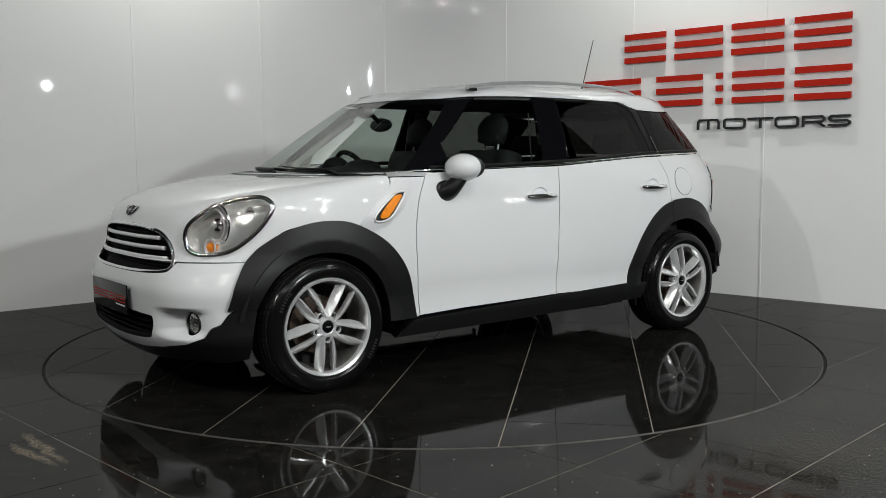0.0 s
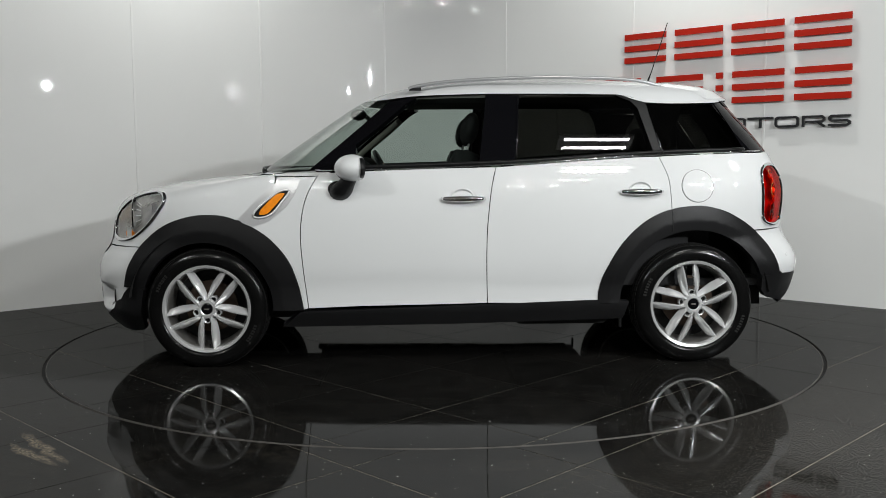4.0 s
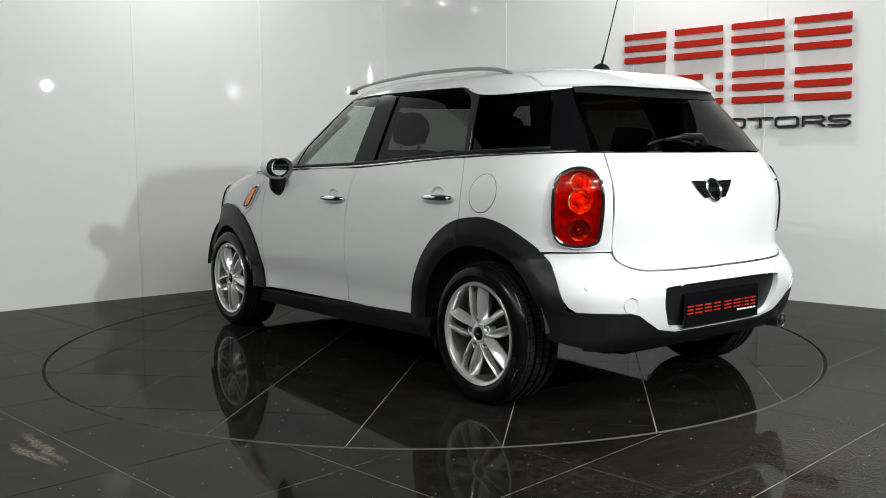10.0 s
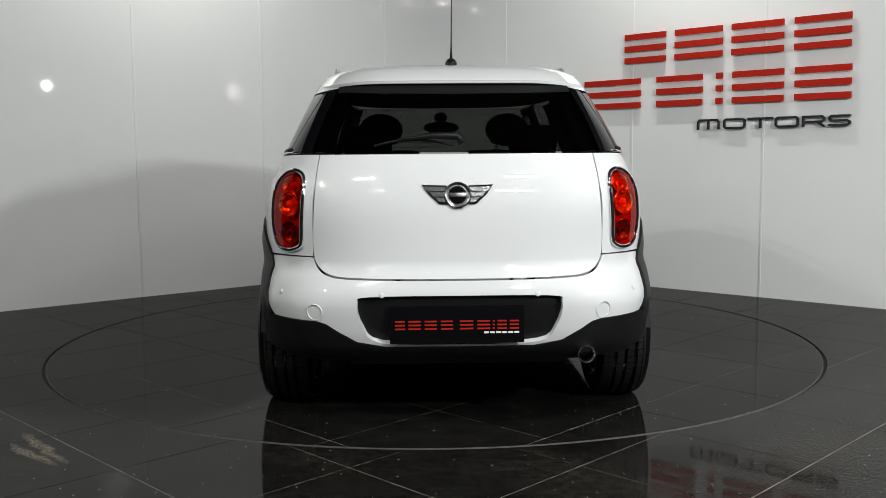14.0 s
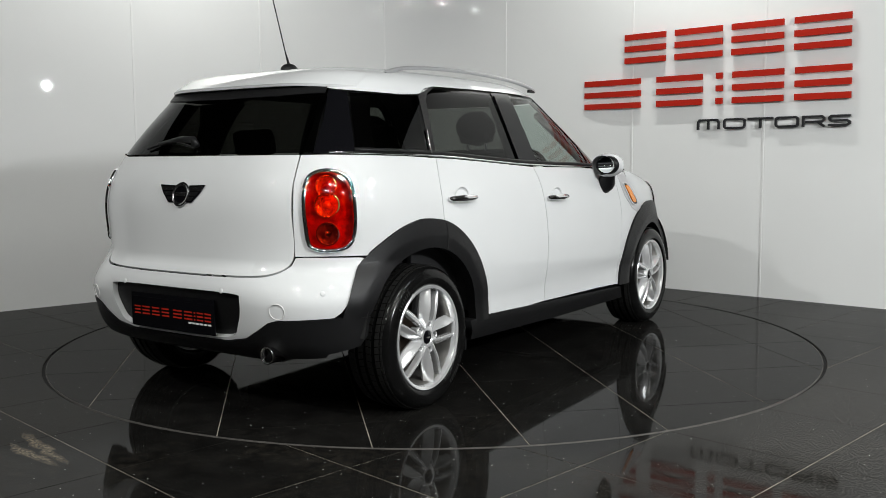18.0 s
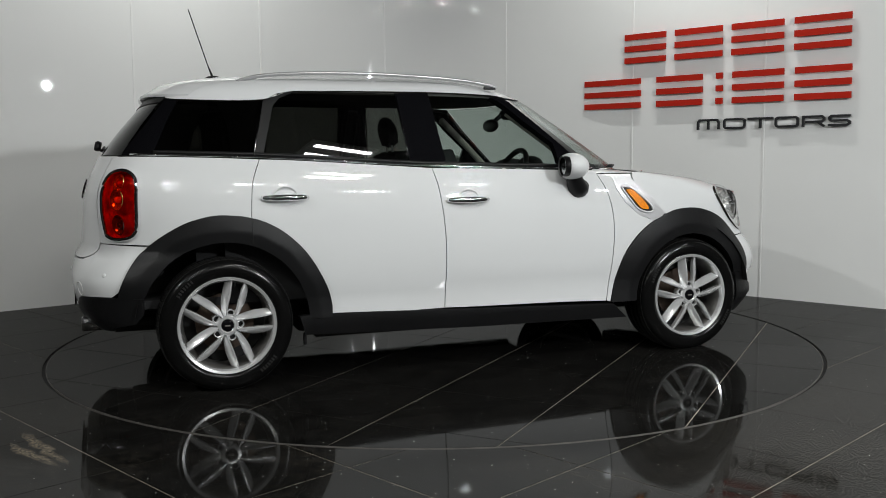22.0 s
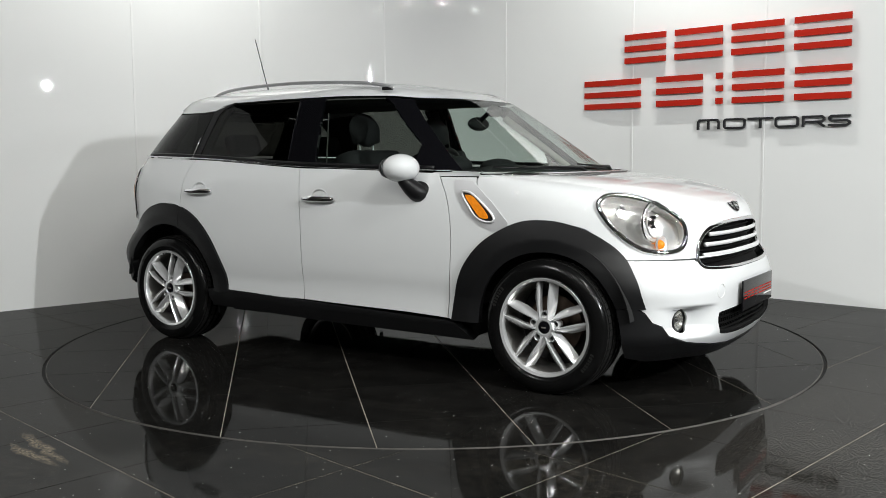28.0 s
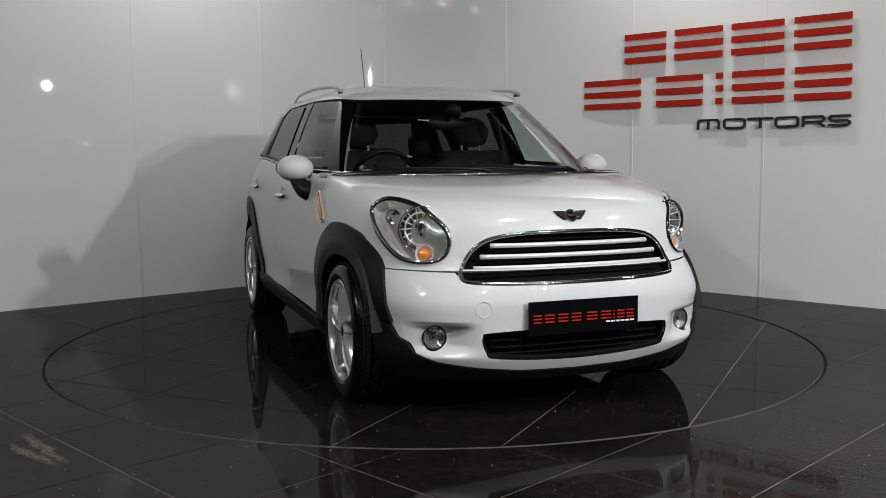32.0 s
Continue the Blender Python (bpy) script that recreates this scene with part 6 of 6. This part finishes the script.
# each character of the name becomes three plain bars of its width
ROWS = [("upper", 1.889, 2.130, [(-1.212, -0.832), (-0.748, -0.340), (-0.262, 0.149), (0.230, 0.641)]), ("lower", 1.517, 1.762, [(-1.61, -1.06), (-0.908, -0.502), (-0.385, -0.330), (-0.249, 0.158), (0.242, 0.652)])]
for which, z0, z1, cells in ROWS:
    sg = thing("wall_sign", which + " row of raised red bars on the white wall", "sign", "raised signs on the wall")
    for u0, u1 in cells:
        for k in range(3):
            za = z0 + (z1 - z0 - 0.047) / 2 * k
            raised("bar", rect(u0, u1, za, za + 0.047), SIGN_RED, sg, "raised red bar")
word = thing("wall_sign", "raised black lettering on the white wall", "sign", "raised signs on the wall")


def stroke(points, w=0.0085):
    bm = bmesh.new()
    P = [Vector((u, z, 0)) for u, z in points]
    rows_s = []
    for i, p in enumerate(P):
        a, c = P[max(i - 1, 0)], P[min(i + 1, len(P) - 1)]
        d1 = (p - a).normalized() if i else (c - p).normalized()
        d2 = (c - p).normalized() if i < len(P) - 1 else d1
        n1 = Vector((-d1.y - d2.y, d1.x + d2.x, 0)).normalized()
        k = w / max(n1.dot(Vector((-d1.y, d1.x, 0))), 0.4)
        rows_s.append([bm.verts.new(SIGN_M @ (p + n1 * k * sd + Vector((0, 0, h)))) for sd, h in ((1, 0.012), (1, 0.030), (-1, 0.030), (-1, 0.012))])
    for a, c in zip(rows_s, rows_s[1:]):
        for k in range(4):
            bm.faces.new((a[k], a[(k + 1) % 4], c[(k + 1) % 4], c[k]))
    bm.faces.new(rows_s[0])
    bm.faces.new(rows_s[-1])
    return bm


def rounded(u0, u1, z0, z1, r=0.02):
    pts = []
    for cx, cz, a0 in ((u1 - r, z1 - r, 0), (u0 + r, z1 - r, 90), (u0 + r, z0 + r, 180), (u1 - r, z0 + r, 270)):
        pts += [(cx + r * math.cos(radians(a0 + 15 * k)), cz + r * math.sin(radians(a0 + 15 * k))) for k in range(7)]
    return pts + [pts[0]]


ZL, ZH = 1.325, 1.392
letters = {
    "letter_m": [[(-0.533, ZL - 0.008), (-0.533, ZH - 0.02), (-0.52, ZH), (-0.37, ZH), (-0.357, ZH - 0.02), (-0.357, ZL - 0.008)], [(-0.445, ZH), (-0.445, ZL - 0.008)]],
    "letter_o": [rounded(-0.31, -0.142, ZL, ZH)],
    "letter_t": [[(-0.118, ZH), (0.082, ZH)], [(-0.018, ZH), (-0.018, ZL - 0.008)]],
    "letter_o_second": [rounded(0.105, 0.272, ZL, ZH)],
    "letter_r": [[(0.312, ZL - 0.008), (0.312, ZH), (0.45, ZH), (0.465, ZH - 0.012), (0.465, ZH - 0.026), (0.45, ZH - 0.038), (0.33, ZH - 0.038)], [(0.415, ZH - 0.038), (0.468, ZL - 0.006)]],
    "letter_s": [[(0.655, ZH), (0.52, ZH), (0.503, ZH - 0.012), (0.503, ZH - 0.024), (0.52, ZH - 0.034), (0.63, ZH - 0.034), (0.648, ZL + 0.022), (0.648, ZL + 0.012), (0.63, ZL), (0.495, ZL)]],
}
for lines in letters.values():
    for ln in lines:
        part("letter", stroke(ln), SIGN_BLACK, word, "raised black letter stroke")

turntable = thing("turntable", "round turning plate laid with polished dark tiles, flush with the floor", "turntable")
part("plate", lathe(cap(bmesh.new(), R_DISC - 0.008, -0.0016, 160), [(R_DISC - 0.008, -0.0016), (R_DISC - 0.008, -0.009)], 160), GROUT, turntable, "pale joint bed")
edge = lathe(bmesh.new(), [(R_DISC - 0.0088, -0.0105), (R_DISC - 0.0088, -0.0006), (R_DISC - 0.0072, -0.0006), (R_DISC - 0.0072, -0.0105)], 200)
part("edge_ring", edge, STEEL, turntable, "thin metal edge ring")
part("floor_gap", lathe(bmesh.new(), [(R_DISC - 0.012, -0.0113), (R_DISC + 0.0112, -0.0113), (R_DISC + 0.0112, -0.0002)], 200), DARK, floor, "dark gap round the plate")


def tile_piece(name, outline, parent, mat):
    return part(name, prism(bmesh.new(), outline, Matrix.Translation((0, 0, -0.0085)), 0.0085), mat, parent, angle=20)


IN_ANG = radians(133.9)
for i in range(-4, 4):
    for j in range(-4, 4):
        u, v = (i + 0.5) * 0.6, (j + 0.5) * 0.6
        c, s = math.cos(IN_ANG), math.sin(IN_ANG)
        o = tile_outline(u * c - v * s, u * s + v * c, IN_ANG, 0.2977, R_DISC - 0.0095, True)
        if o:
            tile_piece("tile", o, turntable, TILE)
OUT_ANG, P_OUT = radians(44.6), 0.588
rest = bmesh.new()
for i in range(-24, 24):
    for j in range(-24, 24):
        # joints lie 0.345 and 0.755 off the middle
        v = -0.345 + (i + 0.5) * P_OUT
        u = -0.765 + (j + 0.5) * P_OUT
        c, s = math.cos(OUT_ANG), math.sin(OUT_ANG)
        x, y = u * c - v * s, u * s + v * c
        if abs(x) > 9.6 or not -11.5 < y < 5.6:
            continue
        o = tile_outline(x, y, OUT_ANG, P_OUT / 2 - 0.0022, R_DISC + 0.0116, False)
        if not o:
            continue
        if abs(x) < 3.6 and -3.6 < y < 3.6:
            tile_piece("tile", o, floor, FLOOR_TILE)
        else:
            prism(rest, o, Matrix.Translation((0, 0, -0.0085)), 0.0085)
far = part("far_tiles", rest, FLOOR_TILE, floor, "polished dark stone tiles", angle=20)
far["kind"] = "stuff"

def motions():
    rows = []
    for i in range(129):
        t = i * 0.25
        rows.append((t, turn(t)))
    walk(turntable, rows)
    walk(car, [(t, m @ Matrix.Translation((OFFSET[0], OFFSET[1], 0))) for t, m in rows])


motions()
